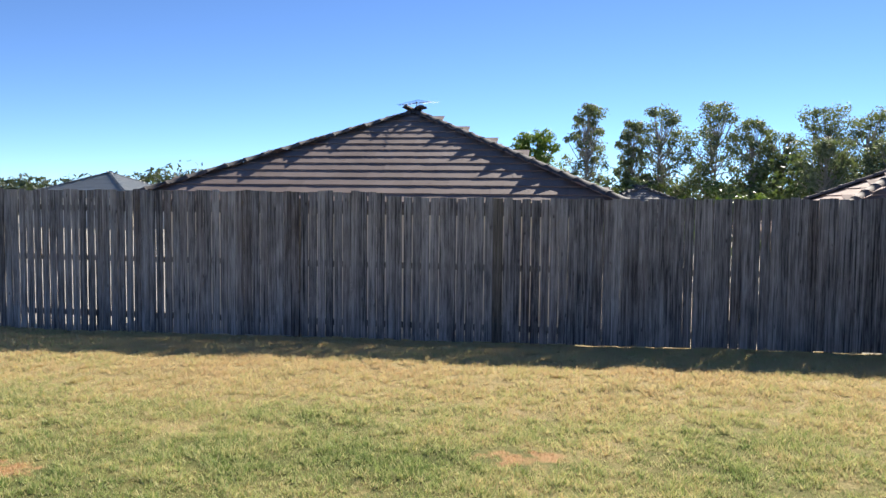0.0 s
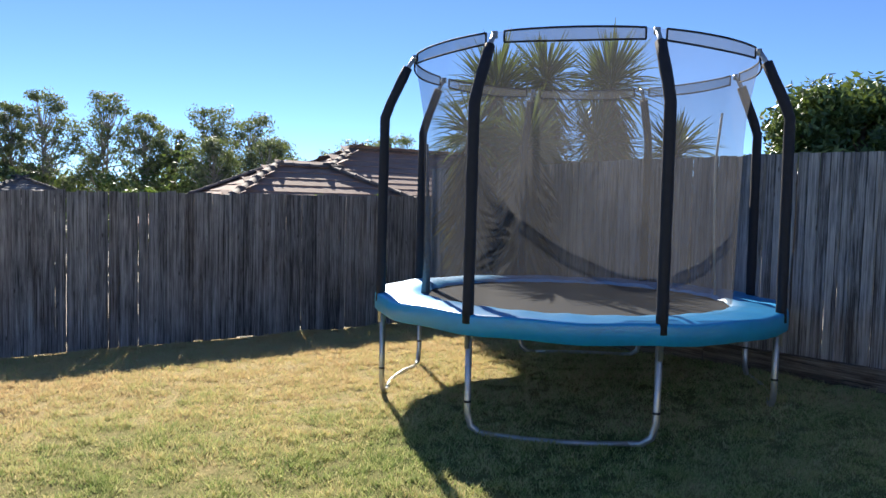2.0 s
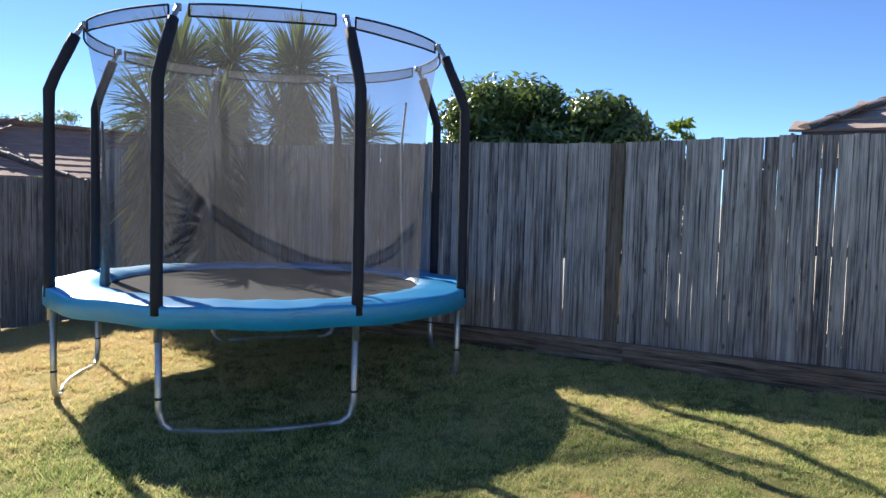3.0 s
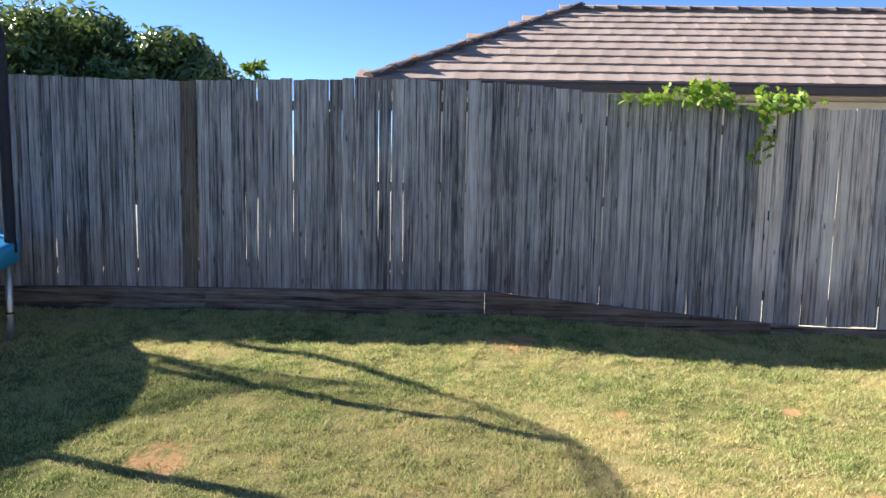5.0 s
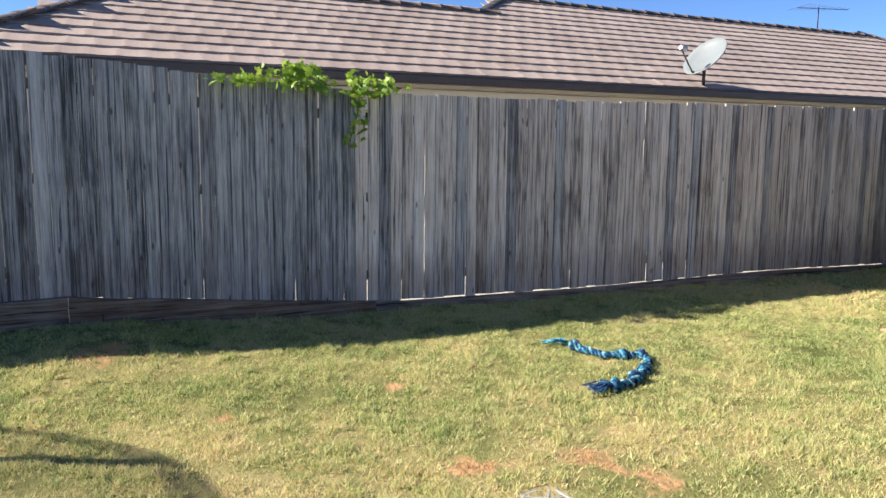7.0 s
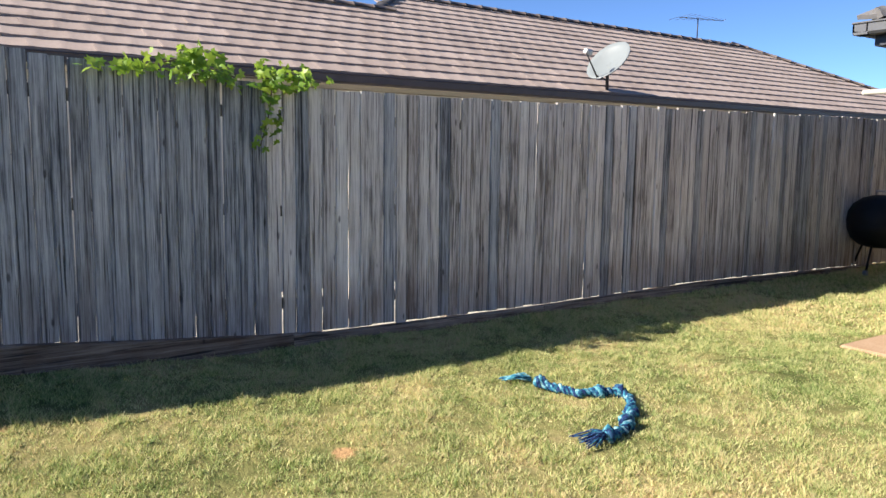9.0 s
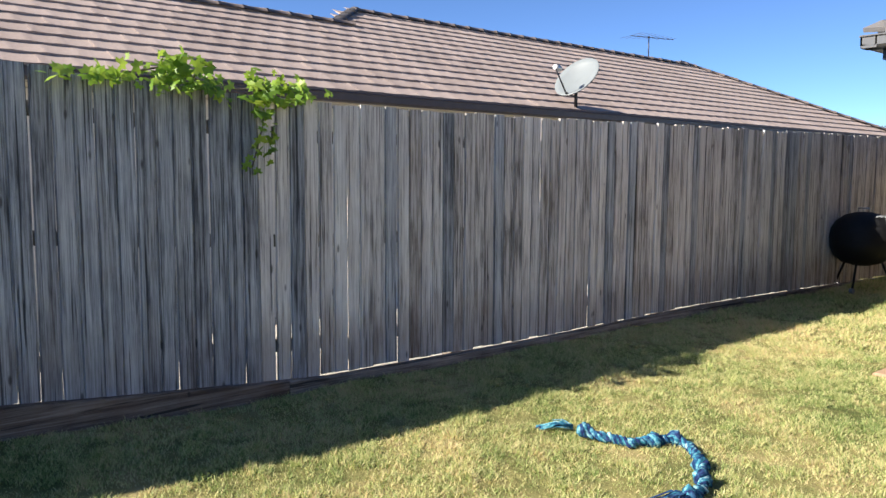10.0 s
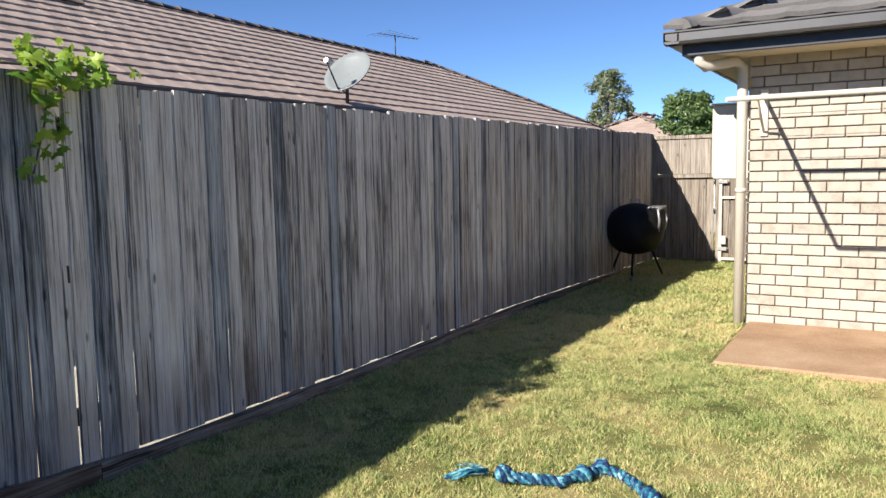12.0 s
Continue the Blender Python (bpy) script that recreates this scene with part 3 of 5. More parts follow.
def gutter(parent, a, b, mat_, out, h=0.11, w=0.12):
    """A quad gutter with a rolled front lip along a to b."""
    a, b, out = Vector(a), Vector(b), Vector(out)
    prof = [(0, 0), (w * 0.85, 0), (w, 0.02), (w, h - 0.02), (w + 0.012, h - 0.012), (w + 0.006, h), (w - 0.012, h), (w - 0.014, 0.03), (0.012, 0.014), (0.012, h), (0, h)]
    bm = bmesh.new()
    vr = loft(bm, [[p + out * x + Vector((0, 0, z)) for x, z in prof] for p in (a, b)])
    for f in bm.faces:
        f.smooth = False
    bm.faces.new(vr[0])
    bm.faces.new(vr[-1][::-1])
    return part("gutter", bm, mat_, parent)


PIT = radians(22.5)
TP = math.tan(PIT)


def hip_house(name, label, x0, x1, y0, y1, ez, base, tile, capm, wall_m, gut_m, near, faces="SWNE", limit=300, over=0.5, pit=22.5, thick=0.034, roll=1.0, lift=0.045, flat=1.0):
    """A hipped house. x0..y1: the eaves' outline at height ez."""
    h = thing(name, label, "house", ((x0 + x1) / 2, (y0 + y1) / 2, base))
    inv = Matrix.Translation(h.location).inverted()
    PIT, TP = radians(pit), math.tan(radians(pit))
    w, l = x1 - x0, y1 - y0
    run = min(w, l) / 2
    rz = ez + run * TP
    kids = []
    before = set(scene.objects)
    if "S" in faces:
        roof_face(h, tile, (x0, y0, ez), (1, 0, 0), (0, 1, 0), w, run, PIT, lambda v: v, lambda v: w - v, near, limit, thick=thick, roll=roll)
    if "N" in faces:
        roof_face(h, tile, (x1, y1, ez), (-1, 0, 0), (0, -1, 0), w, run, PIT, lambda v: v, lambda v: w - v, near, 0, thick=thick, roll=roll)
    if "W" in faces:
        roof_face(h, tile, (x0, y1, ez), (0, -1, 0), (1, 0, 0), l, run, PIT, lambda v: v, lambda v: l - v, near, limit, thick=thick, roll=roll)
    if "E" in faces:
        roof_face(h, tile, (x1, y0, ez), (0, 1, 0), (-1, 0, 0), l, run, PIT, lambda v: v, lambda v: l - v, near, 0, thick=thick, roll=roll)
    if w <= l:
        r0, r1 = ((x0 + x1) / 2, y0 + run, rz), ((x0 + x1) / 2, y1 - run, rz)
    else:
        r0, r1 = (x0 + run, (y0 + y1) / 2, rz), (x1 - run, (y0 + y1) / 2, rz)
    ends = [(x0, y0, r0), (x1, y1, r1), (x1, y0, r0 if w <= l else r1), (x0, y1, r1 if w <= l else r0)]
    for cx, cy, r in ends:
        caps(h, capm, (cx, cy, ez + 0.02), r, lift=lift, flat=flat)
    caps(h, capm, r0, r1, lift=lift, flat=flat)
    for a, b, o in (((x0, y0), (x1, y0), (0, -1, 0)), ((x1, y1), (x0, y1), (0, 1, 0)), ((x0, y1), (x0, y0), (-1, 0, 0)), ((x1, y0), (x1, y1), (1, 0, 0))):
        gutter(h, (*a, ez - 0.12), (*b, ez - 0.12), gut_m, o)
    bm = bmesh.new()
    box(bm, ((x0 + x1) / 2, (y0 + y1) / 2, ez - 0.125), (w - 0.02, l - 0.02, 0.02))
    part("soffit", bm, M_SOFFIT, h)
    bm = bmesh.new()
    box(bm, ((x0 + x1) / 2, (y0 + y1) / 2, (base + ez - 0.14) / 2), (w - 2 * over, l - 2 * over, ez - 0.14 - base), 0.01)
    part("wall", bm, wall_m, h)
    for o in set(scene.objects) - before:
        if o.parent == h:
            o.matrix_basis = inv @ o.matrix_basis
    return h


# long neighbouring house: one west slope below two ridges of unequal height
XE, EVZ, YN, YS = 9.70, 2.33, 1.597, -20.86
house_r = thing("house", "long neighbouring house with pinkish-brown tiled roof and cream walls", "house", (14, -10, -0.45))
before = set(scene.objects)
LEN, V1, V2, STEP, HF = YN - YS, 2.785, 3.69, 7.82, 0.966
PIT_R = radians(26.03)
TP_R = math.tan(PIT_R)


def west_left(v):
    return v * HF if v <= V1 else STEP + (v - V1)


roof_face(house_r, M_TILE_PINK, (XE, YN, EVZ), (0, -1, 0), (1, 0, 0), LEN, V2, PIT_R, west_left, lambda v: LEN - v, (9, -4, 2.5), 300, gauge=0.305, thick=0.029, roll=0.6,
          outline=[(0, 0), (LEN, 0), (LEN - V2, V2), (STEP + V2 - V1, V2), (STEP, V1), (V1 * HF, V1)])
roof_face(house_r, M_TILE_PINK, (XE + 2 * V1, YN, EVZ), (-1, 0, 0), (0, -1, 0), 2 * V1, V1 * HF, math.atan(TP_R / HF), lambda v: v / HF, lambda v: 2 * V1 - v / HF, (9, 0, 2), 0)
roof_face(house_r, M_TILE_PINK, (XE + 2 * V2, YS, EVZ), (0, 1, 0), (-1, 0, 0), LEN, V1, PIT_R, lambda v: v, lambda v: LEN - v, (9, 0, 2), 0)
Z1, Z2 = EVZ + V1 * TP_R, EVZ + V2 * TP_R
caps(house_r, M_CAP_BROWN, (XE, YN, EVZ + 0.02), (XE + V1, YN - V1 * HF, Z1), lift=0.03, flat=0.7)
caps(house_r, M_CAP_BROWN, (XE + V1, YN - V1 * HF, Z1), (XE + V1, YN - STEP, Z1), lift=0.03, flat=0.7)
caps(house_r, M_CAP_DARK, (XE + V1, YN - STEP, Z1), (XE + V2, YN - STEP - V2 + V1, Z2), lift=0.03, flat=0.7)
caps(house_r, M_CAP_BROWN, (XE + V2, YN - STEP - V2 + V1, Z2), (XE + V2, YS + V2, Z2), lift=0.03, flat=0.7)
caps(house_r, M_CAP_BROWN, (XE, YS, EVZ + 0.02), (XE + V2, YS + V2, Z2), lift=0.03, flat=0.7)
gutter(house_r, (XE, YN, EVZ - 0.12), (XE, YS, EVZ - 0.12), M_BROWN_GUTTER, (-1, 0, 0))
gutter(house_r, (XE + 2 * V1, YN, EVZ - 0.12), (XE, YN, EVZ - 0.12), M_BROWN_GUTTER, (0, 1, 0))
bm = bmesh.new()
box(bm, (XE + V1, (YN + YS) / 2, EVZ - 0.125), (2 * V1 - 0.02, LEN - 0.02, 0.02))
part("soffit", bm, M_SOFFIT, house_r)
bm = bmesh.new()
box(bm, (XE + V1, (YN + YS) / 2, (EVZ - 0.14 - 0.45) / 2), (2 * V1 - 1, LEN - 1, EVZ - 0.14 + 0.45), 0.01)
part("wall", bm, M_CREAM, house_r)
for o in set(scene.objects) - before:
    o.matrix_basis = Matrix.Translation(house_r.location).inverted() @ o.matrix_basis
house_b = hip_house("house", "neighbouring house with dark brown tiled hip roof behind the back fence", -7.2, 0.8, 11.3, 19.3, 1.44, -1.1,
                    M_TILE_BROWN, M_CAP_DARK, M_CREAM, M_BROWN_GUTTER, (-3.3, 10, 2), "SWE", 300, pit=24.4, thick=0.028, roll=0.15, lift=0.05, flat=0.7)
house_rb = hip_house("house", "neighbouring house with reddish-brown tiled hip roof and a lower front wing", 4.79, 24.0, 13.6, 22.4, 0.70, -1.4,
                     M_TILE_RED, M_CAP_BROWN, M_CREAM, M_BROWN_GUTTER, (9, 14, 2), "SWN", 200, pit=26.0, thick=0.024, roll=0.3, flat=0.9)
wing = hip_house("house", "lower tiled wing", 3.6, 10.0, 12.9, 18.1, 0.95, -1.4,
                 M_TILE_RED, M_CAP_BROWN, M_CREAM, M_BROWN_GUTTER, (5, 14, 2), "SW", 100, pit=26.0, thick=0.024, roll=0.3, flat=0.9)
shift = Matrix.Translation(wing.location - house_rb.location)
for o in list(wing.children):
    o.matrix_basis = shift @ o.matrix_basis
    o.parent = house_rb
bpy.data.objects.remove(wing)
house_f = hip_house("house", "distant house with grey tiled roof among trees", 1.7, 5.2, 38.0, 44.0, 1.5, -1.2,
                    M_TILE_GREY, M_CAP_DARK, M_CREAM, M_GUTTER, (1, 27, 2), "SWE", 0)
house_f2 = hip_house("house", "distant house with pale roof under far trees", -46.5, -35.5, 57.0, 68.0, 1.35, -1.6,
                     M_DISH, M_DISH, M_CREAM, M_WHITE, (-36, 62, 2), "SWE", 0)
house_g = hip_house("house", "distant cream gabled house beyond the side gate", 7.9, 16.3, -37.0, -27.0, 1.8, -0.4,
                    M_TILE_PINK, M_CAP_BROWN, M_CREAM, M_WHITE, (9, -27, 2), "NWE", 0)


# plain box added in place of a small building with a red awning
shed = thing("shed", "small distant building with a red top beside the pale house", "shed", (-33.2, 58, -1.6))
bm = bmesh.new()
box(bm, (0, 0, 1.4), (3.4, 3, 2.8), 0.02)
part("wall", bm, M_CREAM, shed)
bm = bmesh.new()
box(bm, (0, 0, 3.2), (3.9, 3.4, 0.8), 0.15)
part("roof", bm, M_RED, shed)


# ---- rooftop things ----
def tv_antenna(at, yaw, h, label):
    a = thing("tv_antenna", label, "antenna", at)
    bm = bmesh.new()
    tube(bm, [(0, 0, 0), (0, 0, h)], 0.014, 6)
    part("mast", bm, M_DARKMETAL, a)
    r = Matrix.Rotation(yaw, 4, "Z")
    bm = bmesh.new()
    tube(bm, [r @ Vector((-0.75, 0, h - 0.03)), r @ Vector((0.55, 0, h - 0.03))], 0.008, 6)
    part("boom", bm, M_DARKMETAL, a)
    for k in range(9):
        bm = bmesh.new()
        px = -0.7 + k * 0.15
        L = 0.12 + 0.04 * k
        tube(bm, [r @ Vector((px, -L, h - 0.02)), r @ Vector((px, L, h - 0.02))], 0.004, 5)
        part("element", bm, M_DARKMETAL, a)
    return a


tv_antenna((-3.15, 15.2, 3.1), radians(-35), 0.46, "grey television antenna on the brown roof ridge").scale = (0.7, 0.7, 0.8)
tv_antenna((XE + V2 + 0.1, -15.5, Z2 - 0.05), radians(75), 0.62, "thin television antenna on the pinkish roof ridge")

dish = thing("satellite_dish", "pale grey satellite dish on a bent bracket at the roof edge", "satellite dish", (9.8, -8.72, 2.42))
bm = bmesh.new()
tube(bm, [(0, 0, -0.12), (0, 0, 0.2), (-0.03, 0.02, 0.34)], 0.025, 8)
part("mast", bm, M_DARKMETAL, dish)
aim = look((0, 0, 0), (-0.12, 1.0, 0.9)).to_3x3().to_4x4()
c0 = Vector((-0.05, 0.05, 0.42))
bm = bmesh.new()
rings = []
for q, dz in ((1.0, 0.0), (0.985, -0.004), (0.8, 0.022), (0.6, 0.042), (0.4, 0.056), (0.2, 0.064), (0.02, 0.067)):
    rings.append([c0 + aim @ Vector((0.34 * q * math.cos(2 * math.pi * k / 40), 0.39 * q * math.sin(2 * math.pi * k / 40), dz)) for k in range(40)])
loft(bm, rings)
rings = [[p + aim @ Vector((0, 0, 0.012)) for p in r_] for r_ in rings]
loft(bm, rings[::-1])
part("reflector", bm, M_DISH, dish)
bm = bmesh.new()
foot = c0 + aim @ Vector((0, -0.37, 0.0))
tip = c0 + aim @ Vector((0, -0.30, -0.46))
tube(bm, [foot, tip], 0.012, 6)
part("feed_arm", bm, M_DARKMETAL, dish)
bm = bmesh.new()
tube(bm, [tip, tip + (c0 - tip).normalized() * 0.12], [0.035, 0.045], 10)
part("feed_horn", bm, M_GREYMETAL, dish)
bm = bmesh.new()
tube(bm, [foot + Vector((0, 0, 0.02)), (0, 0, 0.12)], 0.012, 6)
part("brace", bm, M_DARKMETAL, dish)


# ---- trampoline ----
TC, TR, PH = (4.52, 4.66), 1.54, 21.5
RZ = 0.79
tramp = thing("trampoline", "round trampoline with blue padding and black safety net on the lawn", "trampoline", (TC[0], TC[1], gz(*TC)))
TI = Matrix.Translation(tramp.location).inverted()


def tpart(name, bm, mat_, label="", parent=None):
    bmesh.ops.transform(bm, matrix=TI, verts=bm.verts)
    return part(name, bm, mat_, parent or tramp, label)


def on(a, r, z):
    return Vector((TC[0] + r * math.cos(radians(a)), TC[1] + r * math.sin(radians(a)), z))


# pad: sloping blue cover with a hanging skirt
bm = bmesh.new()
N = 96
wob = [1 + 0.004 * math.sin(5 * k * 2 * math.pi / N) + 0.003 * math.sin(17 * k * 2 * math.pi / N) for k in range(N)]
rows = [(1.17, RZ - 0.012), (1.19, RZ + 0.012), (1.30, RZ + 0.022), (1.44, RZ + 0.02), (1.53, RZ + 0.016), (1.572, RZ + 0.012), (1.576, RZ - 0.004), (1.578, RZ - 0.118), (1.568, RZ - 0.118), (1.562, RZ - 0.01), (1.48, RZ - 0.012), (1.18, RZ - 0.02)]
loft(bm, [[(TC[0] + r * wob[(k * (3 if r > 1.5 else 1)) % N] * math.cos(2 * math.pi * k / N), TC[1] + r * wob[(k * (3 if r > 1.5 else 1)) % N] * math.sin(2 * math.pi * k / N),
           z + (0.006 * math.sin(k * 0.9) if r > 1.5 else 0.004 * math.sin(k * 1.7))) for k in range(N)] for r, z in rows])
for e in bm.edges:
    if len(e.link_faces) == 2 and e.calc_face_angle(0) > 0.7:
        e.smooth = False
tpart("pad", bm, M_PAD, "bright blue vinyl edge padding")
bm = bmesh.new()
loft(bm, [circle(TC, 1.2, RZ - 0.022), circle(TC, 0.8, RZ - 0.03), circle(TC, 0.3, RZ - 0.034), circle(TC, 0.01, RZ - 0.035)])
loft(bm, [circle(TC, 0.01, RZ - 0.041), circle(TC, 1.2, RZ - 0.03)])
tpart("jumping_mat", bm, M_MAT, "black woven jumping mat")
bm = bmesh.new()
tube(bm, circle(TC, 1.49, RZ - 0.055, 64), 0.022, 8, closed=True)
tpart("frame_ring", bm, M_STEEL)
ANG = [PH + 45 * k for k in range(8)]
for a in ANG:
    # padded pole that bends inwards at the top
    foot = on(a, TR + 0.012, RZ - 0.05)
    bend = on(a, TR + 0.004, 2.13)
    bend2 = on(a, TR - 0.035, 2.24)
    top = on(a, 1.38, 2.515)
    tip = on(a, 1.325, 2.602)
    bm = bmesh.new()
    tube(bm, [foot + Vector((0, 0, -0.16)), bend, bend2, top, tip], 0.017, 8)
    pole = tpart("pole", bm, M_STEEL, "galvanised net pole")
    bm = bmesh.new()
    path = [foot.lerp(bend, q / 9) for q in range(10)] + [bend2, bend2.lerp(top, 0.33), bend2.lerp(top, 0.66), top]
    tube(bm, path, [0.037 + 0.0015 * math.sin(q * 2.3 + a) for q in range(len(path))], 12)
    tpart("pole_sleeve", bm, M_FOAM, "dark navy foam pole sleeve")
    bm = bmesh.new()
    tube(bm, [tip + Vector((0, 0, -0.03)), tip + Vector((0, 0, 0.012))], 0.021, 8)
    tpart("pole_cap", bm, M_GREYMETAL)
for a, b in ((0, 1), (2, 3), (4, 5), (6, 7)):
    # a pair of legs joined by a ground bar
    pa, pb = ANG[a], ANG[b]
    A, B = on(pa, TR - 0.01, 0), on(pb, TR - 0.01, 0)
    za, zb = gz(A.x, A.y) + 0.002, gz(B.x, B.y) + 0.002
    d = (B - A).normalized()
    for P, z, s in ((A, za, 1), (B, zb, -1)):
        bm = bmesh.new()
        tube(bm, [(P.x, P.y, RZ - 0.06), (P.x, P.y, z + 0.14), Vector((P.x, P.y, z + 0.05)) + d * s * 0.025, Vector((P.x, P.y, z + 0.008)) + d * s * 0.085, Vector((P.x, P.y, z)) + d * s * 0.16], 0.022, 10)
        leg = tpart("leg", bm, M_STEEL, "galvanised tubular leg")
        bm = bmesh.new()
        tube(bm, [(P.x, P.y, z + 0.20), (P.x, P.y, z + 0.215)], 0.0235, 10)
        tpart("joint", bm, M_DARKMETAL)
    bm = bmesh.new()
    p0, p1 = Vector((A.x, A.y, za)) + d * 0.15, Vector((B.x, B.y, zb)) - d * 0.15
    mid = (p0 + p1) / 2 + (((A + B) / 2 - Vector((*TC, 0))).normalized() * 0.06) * Vector((1, 1, 0))
    tube(bm, [p0, p0.lerp(mid, 0.5) + (mid - (p0 + p1) / 2) * 0.25, mid, p1.lerp(mid, 0.5) + (mid - (p0 + p1) / 2) * 0.25, p1], 0.02, 10)
    tpart("ground_bar", bm, M_STEEL, "galvanised bar lying on the grass")
# net, scalloped between poles near the top, gathered lower down
bm = bmesh.new()
N = 128
netrows = [(1.315, 2.612), (1.31, 2.53), (1.285, 2.40), (1.25, 2.2), (1.235, 2.0), (1.225, 1.6), (1.22, 1.2), (1.215, 0.95), (1.21, 0.77)]
rings = []
for r, z in netrows:
    ring = []
    for k in range(N):
        t = 360 * k / N
        u = ((t - PH) % 45) / 45
        flat = math.cos(radians(22.5)) / math.cos(radians(45 * u - 22.5))
        q = smooth(0.8, 2.5, z)
        rr = r * (1 + (flat - 1) * (0.35 - 0.15 * float(q))) + 0.006 * math.sin(k * 1.1 + z * 2) * (1.2 - float(q))
        ring.append(on(t, rr, z))
    rings.append(ring)
loft(bm, rings)
tpart("safety_net", bm, M_NET, "fine black mesh safety net")
# bordered top band between the poles
for a in ANG:
    bm = bmesh.new()
    for z in (2.612, 2.54):
        tube(bm, [on(a + q, 1.32 * (1 - 0.008 * math.sin(math.pi * (q - 3) / 39)), z - (0.012 * math.sin(math.pi * (q - 3) / 39) if z < 2.58 else 0)) for q in np.linspace(3, 42, 12)], 0.007, 6)
    for q in (3, 42):
        tube(bm, [on(a + q, 1.32, 2.54), on(a + q, 1.32, 2.612)], 0.007, 6)
    tpart("net_border", bm, M_FOAM, "dark stitched border of the net")
for a in ANG:
    # closely woven band inside the border
    bm = bmesh.new()
    qs = np.linspace(3, 42, 12)
    loft(bm, [[on(a + q, 1.318, 2.541 - 0.012 * math.sin(math.pi * (q - 3) / 39)) for q in qs], [on(a + q, 1.318, 2.611) for q in qs]], closed=False)
    tpart("net_band", bm, M_NETBAND, "closely woven grey band along the net's top")
# zip seam of the door in the net
bm = bmesh.new()
tube(bm, [on(334, 1.20, 0.8), on(336, 1.19, 1.3), on(338, 1.20, 1.9), on(338, 1.24, 2.3)], 0.01, 6)
tpart("zip", bm, M_WHITE, "pale zip of the net's door")
bm = bmesh.new()
tube(bm, [on(158, 1.21, 0.8), on(158, 1.195, 1.1), on(157, 1.205, 1.5), on(156.5, 1.215, 1.95)], [0.035, 0.022, 0.014, 0.008], 8)
tpart("gathered_net", bm, M_FABRIC, "bunched grey edge of the net")


# ---- own house corner ----
HX, HY = 4.25, -6.88
EZ = 2.385
own = thing("brick_house", "cream brick house with grey gutter, dark fascia and tiled roof", "house", (HX, HY, 0))
OI = Matrix.Translation(own.location).inverted()


def opart(name, bm, mat_, label="", parent=None):
    bmesh.ops.transform(bm, matrix=OI, verts=bm.verts)
    return part(name, bm, mat_, parent or own, label)


bm = bmesh.new()
box(bm, ((HX - 0.012 - 8) / 2, HY - 3.012, 1.1), (HX - 0.012 + 8, 6.0, 2.56))
opart("wall", bm, M_MORTAR, "mortar-jointed brick wall")
# roof, fascia, gutter, soffit
EX, EY = HX + 0.44, HY + 0.47
bm = bmesh.new()
box(bm, ((EX - 8.5) / 2, EY - 0.02, EZ + 0.0), (EX + 8.5, 0.04, 0.17), 0.004)
opart("fascia", bm, M_FASCIA, "dark navy fascia board")
bm = bmesh.new()
box(bm, (EX - 0.02, EY - 4.04, EZ), (0.04, 8.0, 0.17), 0.004)
opart("fascia", bm, M_FASCIA, "dark navy fascia board")
bm = bmesh.new()
box(bm, ((EX - 8.5) / 2 - 0.03, EY - 0.32, EZ - 0.07), (EX + 8.5 - 0.06, 0.56, 0.012))
opart("soffit", bm, M_SOFFIT)
bm = bmesh.new()
box(bm, (HX + 0.2, EY - 4.2, EZ - 0.07), (0.44, 7.2, 0.012))
opart("soffit", bm, M_SOFFIT)
for a, b, o in (((-8.5, EY), (EX + 0.12, EY), (0, 1, 0)), ((EX, EY + 0.12), (EX, EY - 8), (1, 0, 0))):
    gob = gutter(own, Vector((*a, EZ + 0.0)), Vector((*b, EZ + 0.0)), M_GUTTER, o, 0.10, 0.12)
    gob.data.transform(OI)
before = set(scene.objects)
roof_face(own, M_TILE_GREY, (EX, EY, EZ + 0.13), (-1, 0, 0), (0, -1, 0), 12, 4.0, PIT, lambda v: v, lambda v: 12.0, (EX, EY, 2.4), 200)
roof_face(own, M_TILE_GREY, (EX, EY - 8, EZ + 0.13), (0, 1, 0), (-1, 0, 0), 8, 4.0, PIT, lambda v: v, lambda v: 8.0 - v, (EX, EY, 2.4), 0)
caps(own, M_TILE_GREY, (EX, EY, EZ + 0.13), (EX - 4, EY - 4, EZ + 0.13 + 4 * TP), lift=0.02)
for o in set(scene.objects) - before:
    o.matrix_basis = OI @ o.matrix_basis
# rainwater pipe with its swan-neck
bm = bmesh.new()
px, py = HX + 0.045, HY + 0.05
tube(bm, [(EX - 0.12, EY - 0.06, EZ - 0.02), (EX - 0.12, EY - 0.06, EZ - 0.13), (EX - 0.16, EY - 0.10, EZ - 0.17), (px + 0.05, py + 0.05, EZ - 0.11), (px, py, EZ - 0.16), (px, py, EZ - 0.3), (px, py, gz(px, py) - 0.02)], 0.042, 12)
opart("downpipe", bm, M_WHITE, "white rainwater downpipe")
bm = bmesh.new()
tube(bm, [(px, py, 1.2), (px, py, 1.235)], 0.046, 12)
opart("pipe_clip", bm, M_WHITE)

